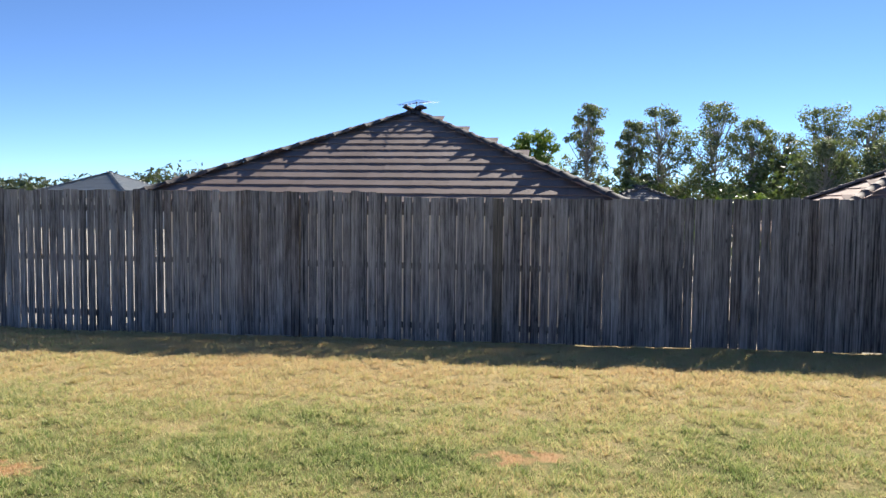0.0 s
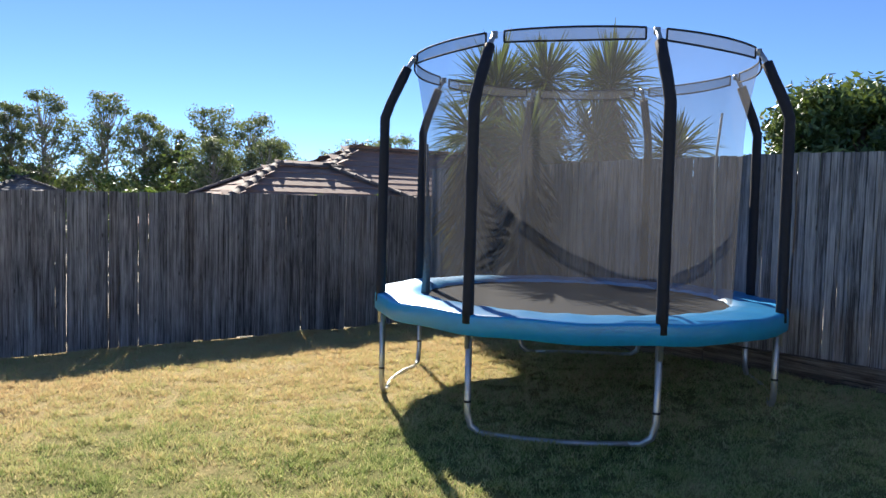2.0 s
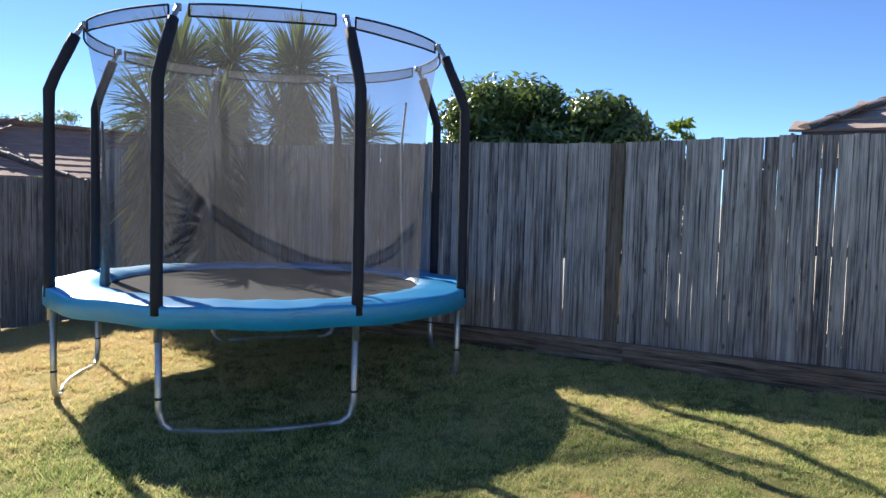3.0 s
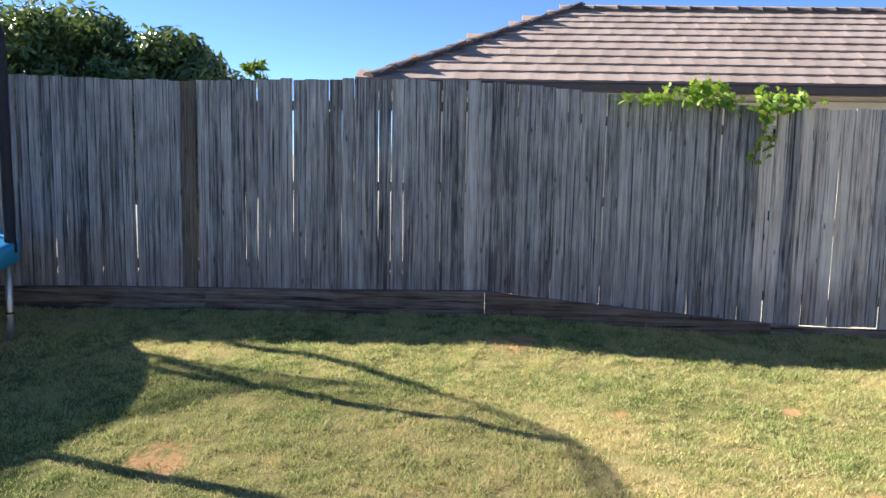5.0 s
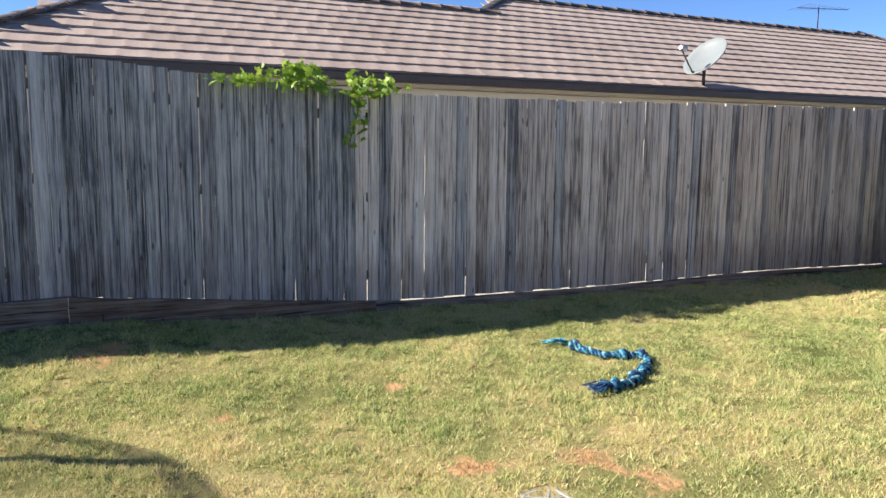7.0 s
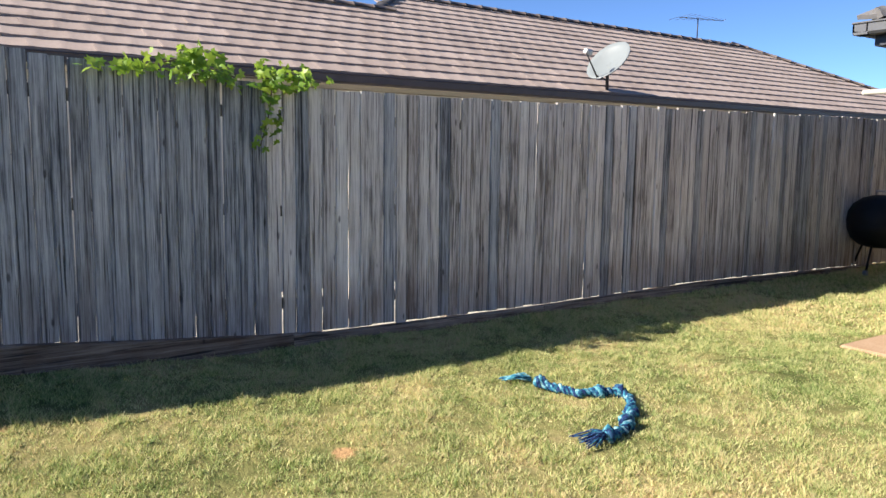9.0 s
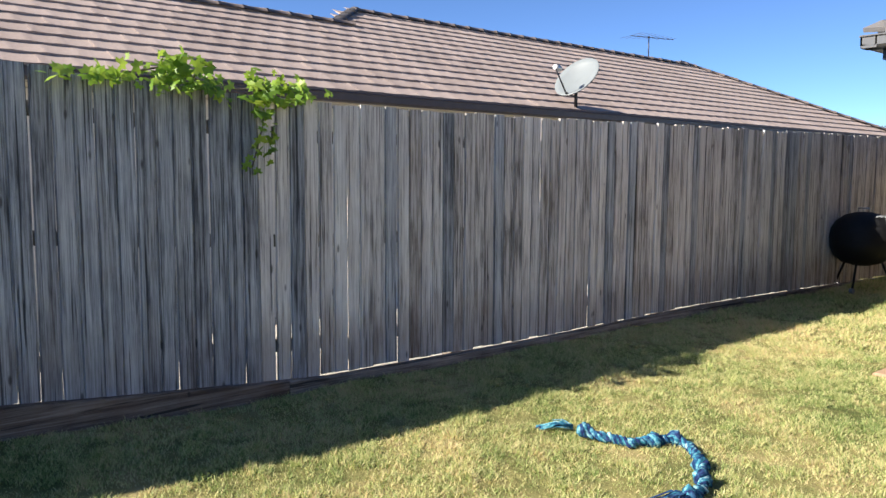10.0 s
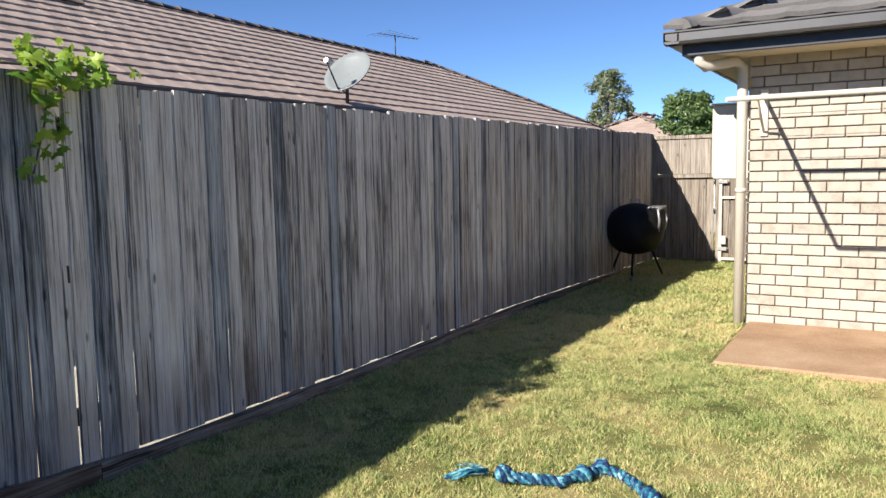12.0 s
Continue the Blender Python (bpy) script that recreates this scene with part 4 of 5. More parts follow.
# electric meter box on the side wall
mb = thing("meter_box", "white metal meter box fixed to the side of the brick house", "meter box", (HX, HY - 0.45, 1.3))
bm = bmesh.new()
box(bm, (0.16, 0, 0.33), (0.32, 0.5, 0.64), 0.008)
part("body", bm, M_WHITE, mb)
bm = bmesh.new()
box(bm, (0.326, 0, 0.33), (0.012, 0.46, 0.58), 0.004)
dr = part("door", bm, M_WHITE, mb)
bm = bmesh.new()
box(bm, (0.337, 0.18, 0.33), (0.012, 0.025, 0.06), 0.003)
part("latch", bm, M_DARKMETAL, dr)
bm = bmesh.new()
box(bm, (0.17, 0, 0.658), (0.36, 0.54, 0.012), 0.003)
part("rain_hood", bm, M_WHITE, mb)

# fold-down clothesline on the wall
cl = thing("clothesline", "cream metal fold-down clothesline mounted on the brick wall", "clothesline", (3.2, HY, 1.98))
bm = bmesh.new()
D = 1.65
for zz, yy in ((-0.14, D), (-0.07, D / 2), (0.0, 0.04)):
    bm = bmesh.new()
    tube(bm, [(-1.3, yy, zz), (0.93, yy, zz)], 0.017, 8)
    part("cross_bar", bm, M_WHITE, cl)
for xx in (-1.3, 0.93):
    bm = bmesh.new()
    tube(bm, [(xx, 0.03, 0.0), (xx, D, -0.14)], 0.017, 8)
    part("arm", bm, M_WHITE, cl)
    bm = bmesh.new()
    tube(bm, [(xx, 0.03, -0.28), (xx, 0.42, -0.035)], 0.011, 6)
    part("strut", bm, M_WHITE, cl)
    bm = bmesh.new()
    box(bm, (xx, 0.012, -0.13), (0.06, 0.02, 0.38), 0.004)
    part("wall_bracket", bm, M_WHITE, cl)
for k in range(6):
    bm = bmesh.new()
    yy = 0.2 + k * 0.24
    tube(bm, [(-1.3, yy, -0.085 * yy), (0.93, yy, -0.085 * yy)], 0.0025, 4)
    part("line", bm, M_WHITE, cl)

# concrete slab in front of the wall
bm = bmesh.new()
zs = gz(3.5, -6) + 0.028
box(bm, (HX - 4.03, HY + 0.77, zs - 0.06), (8.0, 1.54, 0.12), 0.012)
slab = part("concrete_slab", bm, M_SLAB)
tagged(slab, "reddish stained concrete slab path along the brick house", "slab")

# ---- side gate and end fence ----
GY = -11.0
gate = thing("end_fence", "grey vertical board fence panel closing the side passage, partly in shade", "fence", (5.7, GY, 0))
for k in range(9):
    bm = bmesh.new()
    box(bm, (5.30 - 5.7 + 0.05 + k * 0.098, 0.0, 0.72), (0.095, 0.018, 1.16), 0.002)
    part("board", bm, M_GATEWOOD, gate)
bm = bmesh.new()
box(bm, (0.0, 0.02, 1.58), (0.88, 0.02, 0.50), 0.002)
part("upper_panel", bm, M_GATEWOOD, gate)
for z in (1.30, 1.84):
    bm = bmesh.new()
    box(bm, (0.0, 0.035, z), (0.88, 0.03, 0.05), 0.003)
    part("rail", bm, M_GATEWOOD, gate)
gt = thing("side_gate", "grey board side gate in a white metal frame, closed", "gate", (4.75, GY, 0))
for x in (-0.46, 0.46):
    bm = bmesh.new()
    box(bm, (x, 0, 0.72), (0.04, 0.04, 1.2), 0.004)
    part("stile", bm, M_WHITE, gt)
for z in (0.16, 1.0, 1.30):
    bm = bmesh.new()
    box(bm, (0, 0, z), (0.96, 0.036, 0.036), 0.004)
    part("frame_rail", bm, M_WHITE, gt)
for k in range(9):
    bm = bmesh.new()
    box(bm, (-0.40 + k * 0.1, -0.028, 0.75), (0.096, 0.016, 1.2), 0.002)
    part("board", bm, M_GATEWOOD, gt)
bm = bmesh.new()
box(bm, (0.42, 0.035, 0.42), (0.08, 0.03, 0.12), 0.006)
part("latch", bm, M_WHITE, gt)

for z in (0.3, 1.22):
    bm = bmesh.new()
    box(bm, (0.43, 0.032, z), (0.12, 0.012, 0.05), 0.002)
    part("hinge", bm, M_GREYMETAL, gt)
gp = thing("gate_post", "weathered square timber post between the end fence and the gate", "post", (5.235, GY, 0))
bm = bmesh.new()
box(bm, (0, -0.02, 0.86), (0.075, 0.075, 1.94), 0.006)
part("shaft", bm, M_GATEWOOD, gp)

# ---- kettle barbecue ----
bq = thing("kettle_barbecue", "black kettle barbecue with grey side handle standing by the fence", "barbecue", (5.84, -9.1, gz(5.84, -9.1)))


def dome(bm, rows, n=28, tilt=None):
    loft(bm, [[(r * math.cos(2 * math.pi * k / n), r * math.sin(2 * math.pi * k / n), z) for k in range(n)] for r, z in rows])


bm = bmesh.new()
dome(bm, [(0.33, 0.60), (0.34, 0.58), (0.335, 0.50), (0.29, 0.40), (0.21, 0.325), (0.09, 0.29), (0.005, 0.285)])
part("bowl", bm, M_BBQ, bq)
bm = bmesh.new()
dome(bm, [(0.345, 0.585), (0.345, 0.61), (0.33, 0.70), (0.28, 0.79), (0.19, 0.86), (0.08, 0.89), (0.005, 0.895)])
lid = part("lid", bm, M_BBQ, bq)
bm = bmesh.new()
tube(bm, [(-0.06, 0, 0.885), (-0.06, 0, 0.935), (0.06, 0, 0.935), (0.06, 0, 0.885)], 0.010, 8)
part("lid_handle", bm, M_GREYMETAL, lid)
for k in range(3):
    a = radians(100 + 120 * k)
    bm = bmesh.new()
    tube(bm, [(0.2 * math.cos(a), 0.2 * math.sin(a), 0.36), (0.36 * math.cos(a), 0.36 * math.sin(a), 0.01)], 0.013, 8)
    leg = part("leg", bm, M_BBQ, bq)
    if k != 1:
        bm = bmesh.new()
        tube(bm, [(0.36 * math.cos(a) - 0.02, 0.36 * math.sin(a), 0.03), (0.36 * math.cos(a) + 0.02, 0.36 * math.sin(a), 0.03)], 0.03, 10)
        part("wheel", bm, M_DISH, leg)
bm = bmesh.new()
tube(bm, [(-0.31, 0.12, 0.58), (-0.335, 0.18, 0.70), (-0.32, 0.19, 0.83), (-0.32, -0.11, 0.85), (-0.35, -0.12, 0.72), (-0.32, -0.10, 0.58)], 0.014, 8)
part("side_handle", bm, M_GREYMETAL, bq)
bm = bmesh.new()
for k in range(4):
    tube(bm, [(-0.20 - 0.045 * k, 0.16, 0.85), (-0.20 - 0.045 * k, -0.11, 0.865)], 0.008, 6)
part("side_rack", bm, M_GREYMETAL, bq)

# ---- plaited rope dog toy ----
ROPE = [(4.70, -2.88), (4.61, -2.90), (4.47, -2.93), (4.36, -2.97), (4.30, -3.08), (4.25, -3.18), (4.14, -3.13), (4.02, -3.01), (3.93, -2.88), (3.86, -2.77), (3.83, -2.66), (3.86, -2.60)]
rope = thing("rope_toy", "knotted blue and turquoise plaited rope toy lying on the grass", "rope", (4.3, -2.95, gz(4.3, -2.95)))
M_ROPE = []
for nm, lo, mid, hi in (("rope_navy", (0.010, 0.016, 0.055), (0.022, 0.04, 0.12), (0.04, 0.13, 0.22)), ("rope_turquoise", (0.015, 0.06, 0.12), (0.04, 0.20, 0.28), (0.26, 0.46, 0.50)),
                        ("rope_blue", (0.010, 0.02, 0.07), (0.02, 0.07, 0.16), (0.05, 0.22, 0.30)), ("rope_pale", (0.02, 0.09, 0.18), (0.09, 0.27, 0.34), (0.42, 0.56, 0.58))):
    k_ = NT(nm)
    v_ = k_.coords(local=False)
    M_ROPE.append(k_)
    n_ = k_.noise(v_, 38, 3, 0.6)
    k_.bump(k_.noise(v_, 260), 0.8, 0.004)
    M_ROPE[-1] = k_.done(k_.ramp(n_, [(0.36, lo), (0.5, mid), (0.66, hi)]), 0.95, 0, 0.1)
rp = [Vector((x - 4.3, y + 2.95, gz(x, y) - gz(4.3, -2.95) + 0.03)) for x, y in ROPE]


def along(q):
    q = min(max(q, 0.0), 0.9999) * (len(rp) - 1)
    k = int(q)
    return rp[k].lerp(rp[k + 1], q - k)


KN = (0.09, 0.35, 0.44, 0.66, 0.76, 0.93)
for s in range(6):
    bm = bmesh.new()
    pts, rad = [], []
    for q in np.linspace(0.08, 0.95, 110):
        p, d = along(q), (along(q + 0.01) - along(q - 0.01)).normalized()
        u = Vector((-d.y, d.x, 0))
        kn = max([math.exp(-((q - k) / 0.016) ** 2) for k in KN])
        a = q * 95 + s * math.pi / 3
        r = 0.013 + 0.015 * kn + 0.004 * math.sin(q * 71 + s * 2.1)
        pts.append(p + u * r * math.cos(a) + Vector((random.gauss(0, 0.003), random.gauss(0, 0.003), r * math.sin(a) + 0.008 * kn + random.gauss(0, 0.003))))
        rad.append(0.0105 + 0.006 * kn + 0.002 * math.sin(q * 160 + s))
    tube(bm, pts, rad, 6)
    part("strand", bm, M_ROPE[s % 4], rope)
for end, dirv, mats in ((rp[0], Vector((1, 0.28, 0)), (1, 2, 1, 3)), (along(0.95), Vector((0.25, 0.95, 0)), (0, 0, 2, 0))):
    for k in range(34):
        bm = bmesh.new()
        spread = random.uniform(-0.55, 0.55)
        d = Matrix.Rotation(spread, 3, "Z") @ dirv.normalized()
        L = random.uniform(0.10, 0.19)
        b = end - dirv.normalized() * 0.03
        tube(bm, [b + Vector((0, 0, random.uniform(-0.005, 0.02))), b + d * L * 0.5 + Vector((0, 0, random.uniform(0.0, 0.025))), b + d * L + Vector((random.uniform(-.01, .01), random.uniform(-.01, .01), -0.012))], [0.005, 0.004, 0.003], 4)
        part("frayed_thread", bm, M_ROPE[mats[k % 4]], rope)

# ---- drain grate ----
dg = thing("drain_grate", "square pale plastic drain grate set in the lawn", "drain grate", (2.885, -1.61, gz(2.885, -1.61) + 0.002))
dg.scale = (0.76, 0.76, 0.76)
ra = Matrix.Rotation(radians(10), 4, "Z")
bm = bmesh.new()
for c, s in (((0, 0.10, 0), (0.22, 0.018, 0.02)), ((0, -0.10, 0), (0.22, 0.018, 0.02)), ((0.10, 0, 0), (0.018, 0.185, 0.02)), ((-0.10, 0, 0), (0.018, 0.185, 0.02))):
    box(bm, ra @ Vector(c), s, 0.002, ra)
part("rim", bm, M_GRATE, dg)
for a in (45, -45):
    bm = bmesh.new()
    box(bm, (0, 0, 0.001 if a > 0 else 0.003), (0.26, 0.010, 0.014), 0, ra @ Matrix.Rotation(radians(a), 4, "Z"))
    part("cross_bar", bm, M_GRATE, dg)
for q in range(4):
    rq = ra @ Matrix.Rotation(radians(90 * q), 4, "Z")
    for k in range(-4, 5):
        o, lo = k * 0.0195, abs(k) * 0.0195 + 0.006
        if 0.095 - lo < 0.012:
            continue
        bm = bmesh.new()
        box(bm, rq @ Vector((o, (lo + 0.095) / 2, 0)), (0.0085, 0.095 - lo, 0.012), 0, rq)
        part("slat", bm, M_GRATE, dg)
# shallow black plate: the pit's inner shade is put into its colour
bm = bmesh.new()
box(bm, (0, 0, -0.03), (0.2, 0.2, 0.02), 0, ra)
part("pit", bm, M_BBQ, dg)


# ---- plants ----
def leaf_cloud(verts, faces, c, r, n, size, rnd, flat=0.8, up=0.3):
    """n folded leaves in an uneven clump round c."""
    for _ in range(n):
        d = Vector((rnd.gauss(0, 1), rnd.gauss(0, 1), rnd.gauss(0, 1)))
        d.normalize()
        q = r * (rnd.random() ** 0.45)
        p = Vector(c) + Vector((d.x * q, d.y * q, d.z * q * flat))
        nrm = (d + Vector((rnd.gauss(0, .6), rnd.gauss(0, .6), rnd.gauss(0, .6) + up))).normalized()
        t = nrm.cross(Vector((rnd.gauss(0, 1), rnd.gauss(0, 1), rnd.gauss(0, 1)))).normalized()
        b = nrm.cross(t)
        s = size * rnd.uniform(0.6, 1.3)
        k = len(verts)
        verts += [p - t * s, p + b * s * 0.4 - nrm * s * 0.12, p + t * s, p - b * s * 0.4 - nrm * s * 0.12]
        faces += [(k, k + 1, k + 2), (k, k + 2, k + 3)]


def cloud_part(name, verts, faces, mat_, parent):
    me = bpy.data.meshes.new(name)
    me.from_pydata([tuple(v) for v in verts], [], faces)
    me.materials.append(mat_)
    ob = new(name, me)
    ob.parent = parent
    return ob


def tree(at, h, spread, leafm, barkm, label, seed, clumps=26, leaves=110, size=0.16, trunk=0.45, name="tree", low=0.35, r0=0.13, group=""):
    """A tapered trunk with limbs, each ending in an uneven clump of small leaves."""
    rnd = random.Random(seed)
    t = thing(name, label, "tree", at, group)
    bm = bmesh.new()
    tops = []
    bend = Vector((rnd.uniform(-.08, .08) * h, rnd.uniform(-.08, .08) * h, 0))
    base = [Vector((0, 0, -0.1)), Vector((bend.x * .3, bend.y * .3, h * trunk * 0.5)), Vector((bend.x, bend.y, h * trunk)), Vector((bend.x * 1.2, bend.y * 1.2, h * 0.85))]
    tube(bm, base, [r0, r0 * 0.8, r0 * 0.6, r0 * 0.15], 8)
    for k in range(clumps):
        z = h * (low + (1 - low) * (k + rnd.random()) / clumps)
        f = (z / h - low) / (1 - low)
        wide = spread * (0.45 + 0.75 * math.sin(math.pi * min(0.98, 0.25 + f * 0.75)) ) * rnd.uniform(0.35, 1.0)
        a = rnd.uniform(0, 2 * math.pi)
        e = Vector((bend.x + math.cos(a) * wide, bend.y + math.sin(a) * wide, min(z, h * 0.97)))
        s = base[1].lerp(base[3], min(1, max(0.0, f * 0.9)))
        s.z = min(s.z, e.z - 0.1)
        tube(bm, [s, s.lerp(e, 0.5) + Vector((0, 0, -0.04 * h)), e], [r0 * 0.35, r0 * 0.22, r0 * 0.07], 5, cap=False)
        tops.append(e)
    part("trunk", bm, barkm, t)
    V, F = [], []
    for e in tops:
        leaf_cloud(V, F, e, spread * rnd.uniform(0.16, 0.40), int(leaves * rnd.uniform(0.6, 1.3)), size, rnd)
    cloud_part("crown", V, F, leafm, t)
    return t


# gum trees beyond the back fence
GUMS = [(1.2, 44, 7.0, 1.3), (3.3, 46, 6.2, 1.0), (5.3, 45, 6.9, 1.6), (7.4, 46, 7.2, 1.8), (9.4, 45, 6.3, 1.4), (11.5, 47, 5.6, 1.5), (13.6, 45, 6.9, 1.9), (16.2, 45, 6.6, 1.9), (18.6, 46, 5.2, 1.7),
        (12.4, 40, 4.6, 1.6), (15.0, 41, 4.9, 1.6), (20.5, 44, 4.6, 1.6), (23.0, 44, 5.4, 1.9), (26.0, 44, 6.0, 2.0), (29.5, 42, 6.2, 2.2)]
for k, (x, y, h, s) in enumerate(GUMS):
    tree((x, y, -1.2), h + 1.2, s, M_LEAF_GUM, M_BARK_PALE, "tall thin-crowned gum tree in the wood behind the houses", 100 + k, 84, 70, 0.10, low=0.30, group="gum trees behind the houses")
# undergrowth below them
V, F = [], []
rnd = random.Random(9)
for k in range(340):
    x = rnd.uniform(-3, 34)
    leaf_cloud(V, F, (x, 43 + rnd.uniform(-3, 6), rnd.uniform(-0.8, 2.6) * (1.4 if x > 10 else 1 if x > 3 else 0.7)), rnd.uniform(0.8, 1.5), 90, 0.16, rnd)
ob = cloud_part("undergrowth", V, F, M_LEAF_DARK, None)
tagged(ob, "dark dense undergrowth below the gum trees", "bushes", kind="stuff")
# far low woods round the horizon
V, F = [], []
for k in range(2600):
    a = radians(rnd.uniform(-75, 60) if k % 4 else rnd.uniform(120, 200))
    d = rnd.uniform(110, 150)
    x, y = d * math.sin(a), d * math.cos(a)
    leaf_cloud(V, F, (x, y, rnd.uniform(-1.5, 3.2 + 1.4 * math.sin(a * 9) + 0.9 * math.sin(a * 23))), rnd.uniform(2.0, 3.4), 40, 0.5, rnd, 0.6)
ob = cloud_part("far_woods", V, F, M_LEAF_HAZY, None)
tagged(ob, "low hazy line of far woods on the horizon", "woods", kind="stuff")
tree((-1.3, 27, -1.1), 5.0, 1.0, M_LEAF_BRIGHT, M_BARK, "rounded light green tree behind the brown roof", 61, 70, 130, 0.09, low=0.3)
tree((17.2, -44, -0.4), 7.6, 1.4, M_LEAF_GUM, M_BARK_PALE, "tall slender gum tree far beyond the gate", 62, 70, 70, 0.14, low=0.35)
tree((8.0, -21.5, -0.4), 3.8, 0.95, M_LEAF_DARK, M_BARK, "dense rounded green tree beyond the gate", 63, 90, 240, 0.07, low=0.35)
# bushes behind the fences
tree((9.0, 4.85, -0.2), 3.06, 1.12, M_LEAF_DARK, M_BARK, "dense dark green leafy tree over the side fence", 64, 110, 330, 0.055, low=0.42)
tree((9.0, 3.95, -0.2), 2.84, 0.9, M_LEAF_DARK, M_BARK, "dense dark green leafy tree over the side fence", 65, 80, 330, 0.055, low=0.42)
tree((10.6, 4.05, -0.3), 2.95, 0.5, M_LEAF_BRIGHT, M_BARK, "light green shrub beside the dark tree", 66, 16, 120, 0.07, low=0.4)
tree((8.2, 2.35, -0.1), 2.5, 0.22, M_LEAF_BRIGHT, M_BARK, "thin light green sapling tips over the fence", 67, 8, 26, 0.06, low=0.6, r0=0.03)
for k, (x, y, h, s) in enumerate(((4.4, 24, 2.75, 0.8), (5.8, 24, 2.8, 0.8), (6.0, 12.2, 2.68, 0.42), (6.9, 12.3, 2.78, 0.45), (7.8, 12.2, 2.72, 0.45), (8.7, 12.3, 2.6, 0.45))):
    tree((x, y, -1.1), h, s, M_LEAF_BRIGHT, M_BARK, "sunlit yellow-green shrub behind the back fence", 70 + k, 14, 130, 0.07, low=0.4, r0=0.04, group="shrubs behind the back fence")


def yucca(at, h, label, seed, leaves=120, L=0.62, heads=1, dead=90):
    rnd = random.Random(seed)
    t = thing("yucca", label, "yucca", at)
    bm = bmesh.new()
    tube(bm, [(0, 0, -0.1), (0.04, 0.02, h * 0.5), (0, 0, h)], [0.13, 0.10, 0.085], 10)
    part("trunk", bm, M_BARK, t)
    V, F, V2, F2 = [], [], [], []

    def blade(V, F, el, az, ln, z0, droop, w):
        k = len(V)
        d = Vector((math.cos(az) * math.cos(el), math.sin(az) * math.cos(el), math.sin(el)))
        s = Vector((-math.sin(az), math.cos(az), 0))
        up = s.cross(d) * -1
        p0 = Vector((0, 0, z0)) + d * 0.05
        for q, ww in ((0.0, 0.5), (0.35, 1.0), (0.7, 0.75), (1.0, 0.03)):
            p = p0 + d * ln * q - Vector((0, 0, droop * q * q * ln))
            V.extend([p - s * w * ww, p + up * w * ww * -0.5, p + s * w * ww])
        for r in range(3):
            a = k + 3 * r
            F.extend([(a, a + 1, a + 4, a + 3), (a + 1, a + 2, a + 5, a + 4)])
    for _ in range(leaves):
        el = radians(rnd.triangular(-40, 88, 35))
        blade(V, F, el, rnd.uniform(0, 2 * math.pi), L * rnd.uniform(0.75, 1.1), h + rnd.uniform(-0.12, 0.1), 0.10 if el > 0.6 else 0.28, 0.021)
    for _ in range(dead):
        blade(V2, F2, radians(rnd.uniform(-88, -35)), rnd.uniform(0, 2 * math.pi), L * rnd.uniform(0.6, 1.0), rnd.uniform(h * 0.22, h - 0.05), 0.1, 0.03)
    cloud_part("leaves", V, F, M_YUCCA, t)
    if dead:
        cloud_part("dead_leaves", V2, F2, M_DEADLEAF, t)
    return t


yucca((6.80, 8.75, -0.1), 3.15, "tall yucca with broad spiky head behind the fence corner", 3, 280, 0.86, dead=700)
yucca((7.6, 8.65, -0.1), 3.4, "tall yucca with spiky green head behind the side fence", 2, 230, 0.76, dead=700)
yucca((8.35, 8.1, -0.1), 3.35, "tall yucca with dense spiky green head behind the side fence", 1, 280, 0.86, dead=800)
yucca((7.0, 8.2, -0.1), 2.3, "shorter yucca with drooping dry leaves behind the fence", 4, 200, 0.8, dead=500)
yucca((8.6, 7.1, -0.1), 2.35, "small yucca head just behind the side fence", 5, 160, 0.7, dead=300)
yucca((7.9, 7.9, -0.1), 2.5, "yucca with dry brown skirt behind the side fence", 6, 160, 0.8, dead=700)

yucca((5.62, 7.65, gz(5.62, 7.65)), 2.35, "yucca with thick dry brown skirt in the lawn corner", 7, 120, 0.66, dead=1000)
yucca((5.72, 6.75, gz(5.72, 6.75)), 2.15, "yucca with thick dry brown skirt beside the trampoline", 8, 90, 0.6, dead=1000)

# creeper over the side fence
vine = thing("creeper", "bright green creeper spilling over the fence top", "climbing plant", (FX - 0.02, -1.6, 1.8))
rnd = random.Random(21)
stem = [(-0.87, 1.86, 0.03), (-1.12, 1.88, 0.04), (-1.4, 1.95, 0.05), (-1.7, 1.86, 0.03), (-1.93, 1.86, -0.03), (-2.28, 1.86, 0.02)]
bm = bmesh.new()
tube(bm, [(o, y + 1.6, z - 1.8) for y, z, o in stem], 0.006, 5)
tube(bm, [(-0.03, -0.33, 0.06), (-0.045, -0.30, -0.15), (-0.04, -0.24, -0.36)], 0.004, 5)
part("stem", bm, M_BARK, vine)


def palmate(V, F, p, nrm, s, rnd):
    """A lobed leaf fan of five pointed lobes."""
    t = nrm.cross(Vector((rnd.gauss(0, 1), rnd.gauss(0, 1), rnd.gauss(0, 1)))).normalized()
    b = nrm.cross(t)
    k = len(V)
    V.append(p)
    for j in range(11):
        a = -2.3 + 4.6 * j / 10
        q = s * (1.0 if j % 2 else 0.62)
        V.append(p + (t * math.cos(a) + b * math.sin(a)) * q - nrm * q * 0.2)
    F.extend([(k, k + 1 + j, k + 2 + j) for j in range(10)])


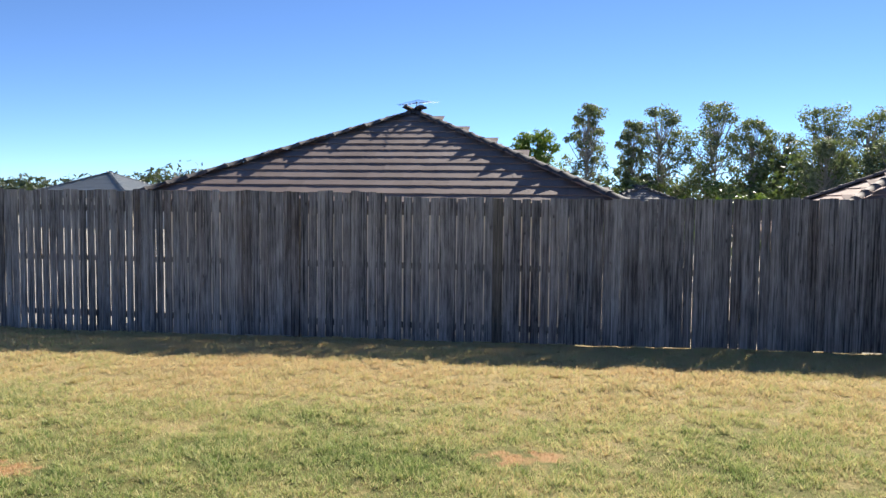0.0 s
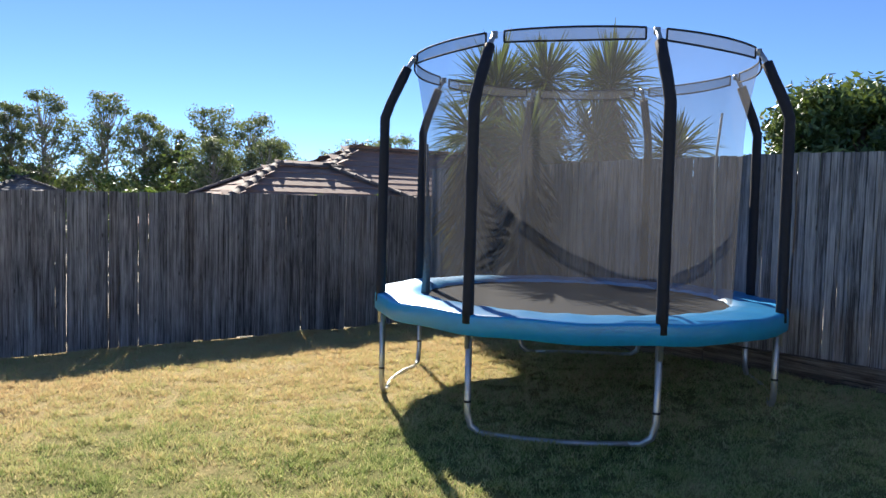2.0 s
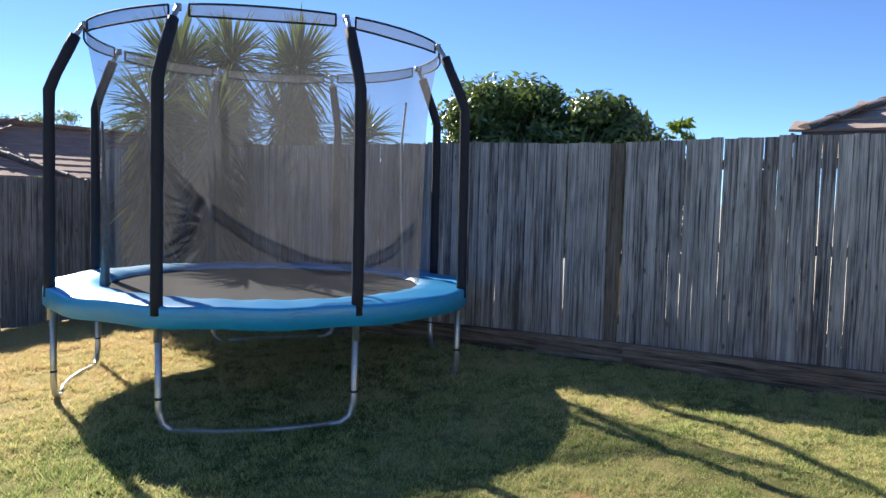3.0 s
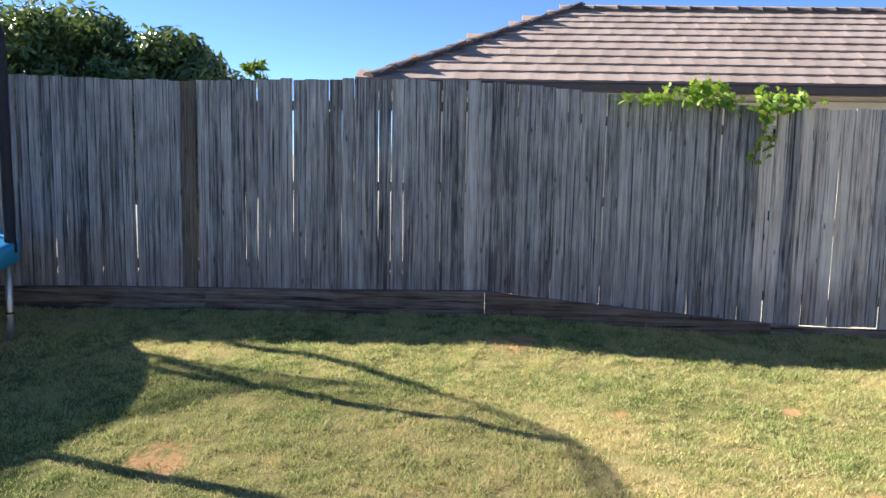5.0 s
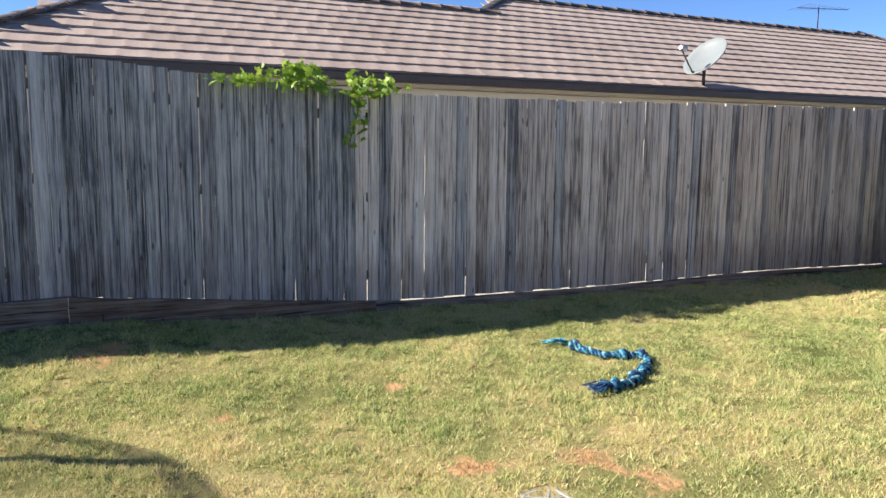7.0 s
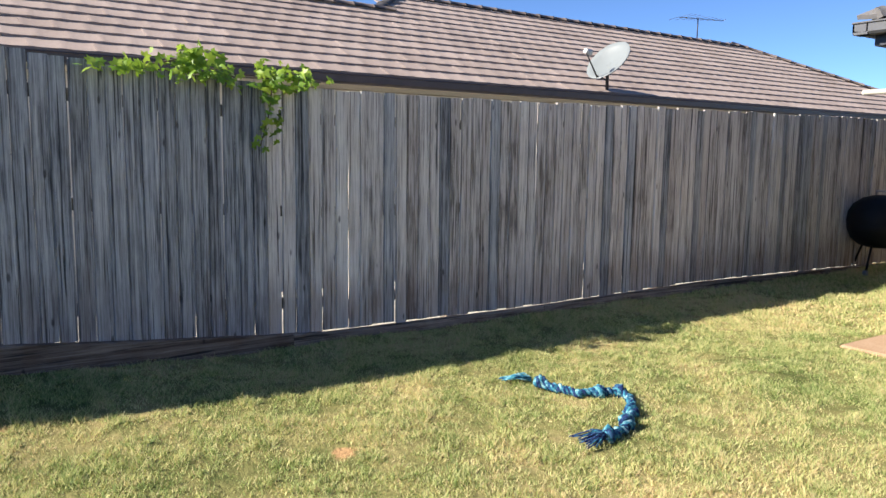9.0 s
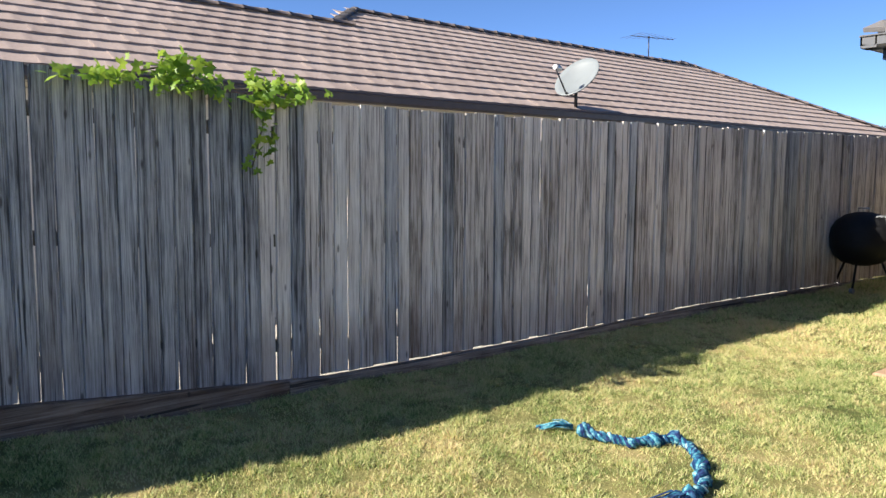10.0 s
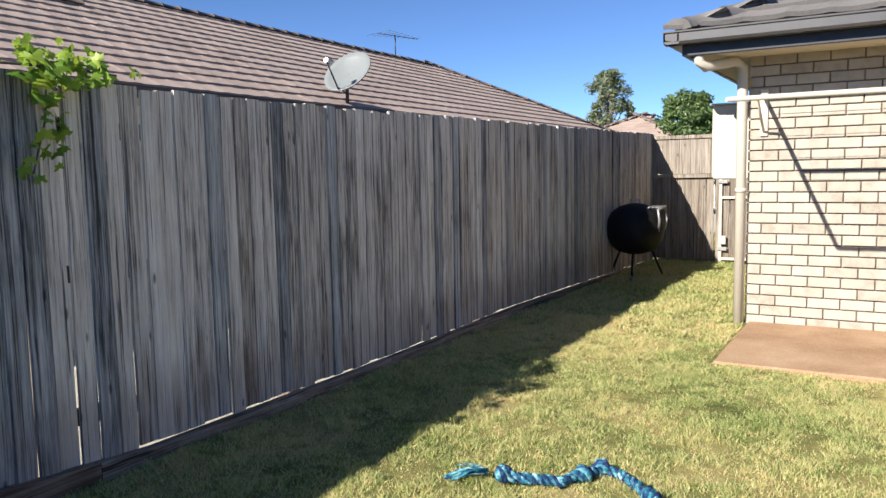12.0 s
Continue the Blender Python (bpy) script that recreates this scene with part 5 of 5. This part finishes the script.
V, F = [], []
for y, z, dy, dz, n in ((-1.12, 1.87, 0.12, 0.03, 20), (-1.42, 1.90, 0.15, 0.045, 60), (-1.46, 2.0, 0.10, 0.05, 14), (-1.60, 1.86, 0.10, 0.03, 26), (-1.93, 1.86, 0.11, 0.05, 46), (-2.12, 1.86, 0.14, 0.035, 28), (-1.91, 1.70, 0.06, 0.10, 30), (-1.82, 1.47, 0.03, 0.05, 6), (-0.87, 1.87, 0.06, 0.012, 7)):
    for _ in range(int(n * 1.1)):
        p = Vector((rnd.gauss(-0.03, 0.045), y + 1.6 + rnd.gauss(0, dy * 0.6), z - 1.8 + rnd.gauss(0, dz)))
        if p.z < lerp_table(SIDE_TOP, p.y - 1.6) - 1.8 + 0.01:
            p.x = -abs(p.x) - 0.02
        palmate(V, F, p, Vector((rnd.gauss(-0.6, .5), rnd.gauss(0, .5), rnd.gauss(0.6, .5))).normalized(), rnd.uniform(0.025, 0.052), rnd)
cloud_part("leaves", V, F, M_VINE, vine)


# ---- bricks of the house wall ----
def brick_mesh(l):
    bm = bmesh.new()
    box(bm, (0, 0, 0), (l, 0.02, 0.076), 0.004)
    return mesh_of("brick", bm, M_BRICK)


wall_parent = next(o for o in own.children if o.name.startswith("wall"))
FULL, HALF = brick_mesh(0.23), brick_mesh(0.11)
V, F = [], []
for c in range(26):
    z = 0.125 + c * 0.086
    x = HX
    first = True
    while x > -7.8:
        l = 0.11 if (first and c % 2) else 0.23
        first = False
        if x > 1.6:
            piece("brick", FULL if l > 0.2 else HALF, wall_parent, OI @ Matrix.Translation((x - l / 2, HY - 0.004 + random.uniform(-0.002, 0.002), z)))
        else:
            k = len(V)
            for sx, sz in ((-1, -1), (1, -1), (1, 1), (-1, 1)):
                V.append(Vector((x - l / 2 + sx * l / 2, HY + 0.006, z + sz * 0.038)))
            F.append((k, k + 3, k + 2, k + 1))
        x -= l + 0.01
ob = cloud_part("bricks", [OI @ v for v in V], F, M_BRICK, own)
ob["kind"] = "stuff"

# ---- lawn blades ----
rg = np.random.default_rng(4)


def blades(name, x0, x1, y0, y1, n, hmin, hmax, wmin, wmax, tuft=0):
    x, y = rg.uniform(x0, x1, n), rg.uniform(y0, y1, n)
    if tuft:
        m = n // tuft
        x, y = np.repeat(x[:m], tuft), np.repeat(y[:m], tuft)
        x, y = x + rg.normal(0, 0.014, len(x)), y + rg.normal(0, 0.014, len(y))
        n = len(x)
    keep = ~((x < HX) & (y < HY + 1.54)) & ~((x < EX - 0.4) & (y < HY))
    for sx, sy, rx, ry in SOIL:
        d = ((x - sx) / rx) ** 2 + ((y - sy) / ry) ** 2
        keep &= (d > 0.9) | (rg.random(n) < 0.22)
    keep &= ~((abs(x - 2.885) < 0.095) & (abs(y + 1.61) < 0.095))
    clump = 0.55 * vnoise(x, y, 8.0, 3) + 0.45 * vnoise(x, y, 18.0, 4)
    keep &= rg.random(n) < 0.2 + 2.0 * np.clip(clump - 0.2, 0, 1)
    x, y, clump = x[keep], y[keep], clump[keep]
    n = len(x)
    z = ground(x, y) + bumps(x, y) - 0.004
    h, w, az = rg.uniform(hmin, hmax, n) * (0.2 + 1.7 * clump), rg.uniform(wmin, wmax, n), rg.uniform(0, 2 * np.pi, n)
    lean, la = rg.uniform(0.2, 1.3, n) * h, rg.uniform(0, 2 * np.pi, n)
    dx, dy = np.cos(az) * w, np.sin(az) * w
    A = np.stack([x - dx, y - dy, z], -1)
    B = np.stack([x + dx, y + dy, z], -1)
    C = np.stack([x + np.cos(la) * lean, y + np.sin(la) * lean, z + h], -1)
    me = bpy.data.meshes.new(name)
    me.vertices.add(3 * n)
    me.vertices.foreach_set("co", np.stack([A, B, C], 1).ravel().astype(np.float32))
    me.loops.add(3 * n)
    me.loops.foreach_set("vertex_index", np.arange(3 * n, dtype=np.int32))
    me.polygons.add(n)
    me.polygons.foreach_set("loop_start", np.arange(0, 3 * n, 3, dtype=np.int32))
    me.update(calc_edges=True)
    me.materials.append(M_GRASS)
    return tagged(new(name, me), "short dry yellow-green lawn grass", "grass", kind="stuff")


blades("grass", 1.8, 6.1, -6.0, 3.0, 560000, 0.011, 0.026, 0.0019, 0.0038)
blades("grass", -5.5, 6.1, 3.0, 9.38, 560000, 0.014, 0.034, 0.0022, 0.0050)
blades("grass", 3.9, 6.1, -11.0, -6.0, 70000, 0.018, 0.042, 0.0035, 0.007)
blades("grass", -9, -5.5, 3, 9.38, 50000, 0.018, 0.045, 0.004, 0.008)
blades("grass", -7, 1.8, -6, 3.0, 160000, 0.012, 0.030, 0.003, 0.006)
blades("grass_tufts", 1.8, 6.05, -6.0, 3.0, 170000, 0.019, 0.037, 0.0019, 0.0036, 14)
blades("grass_tufts", -5.5, 6.05, 3.0, 9.3, 170000, 0.024, 0.05, 0.0024, 0.0044, 14)
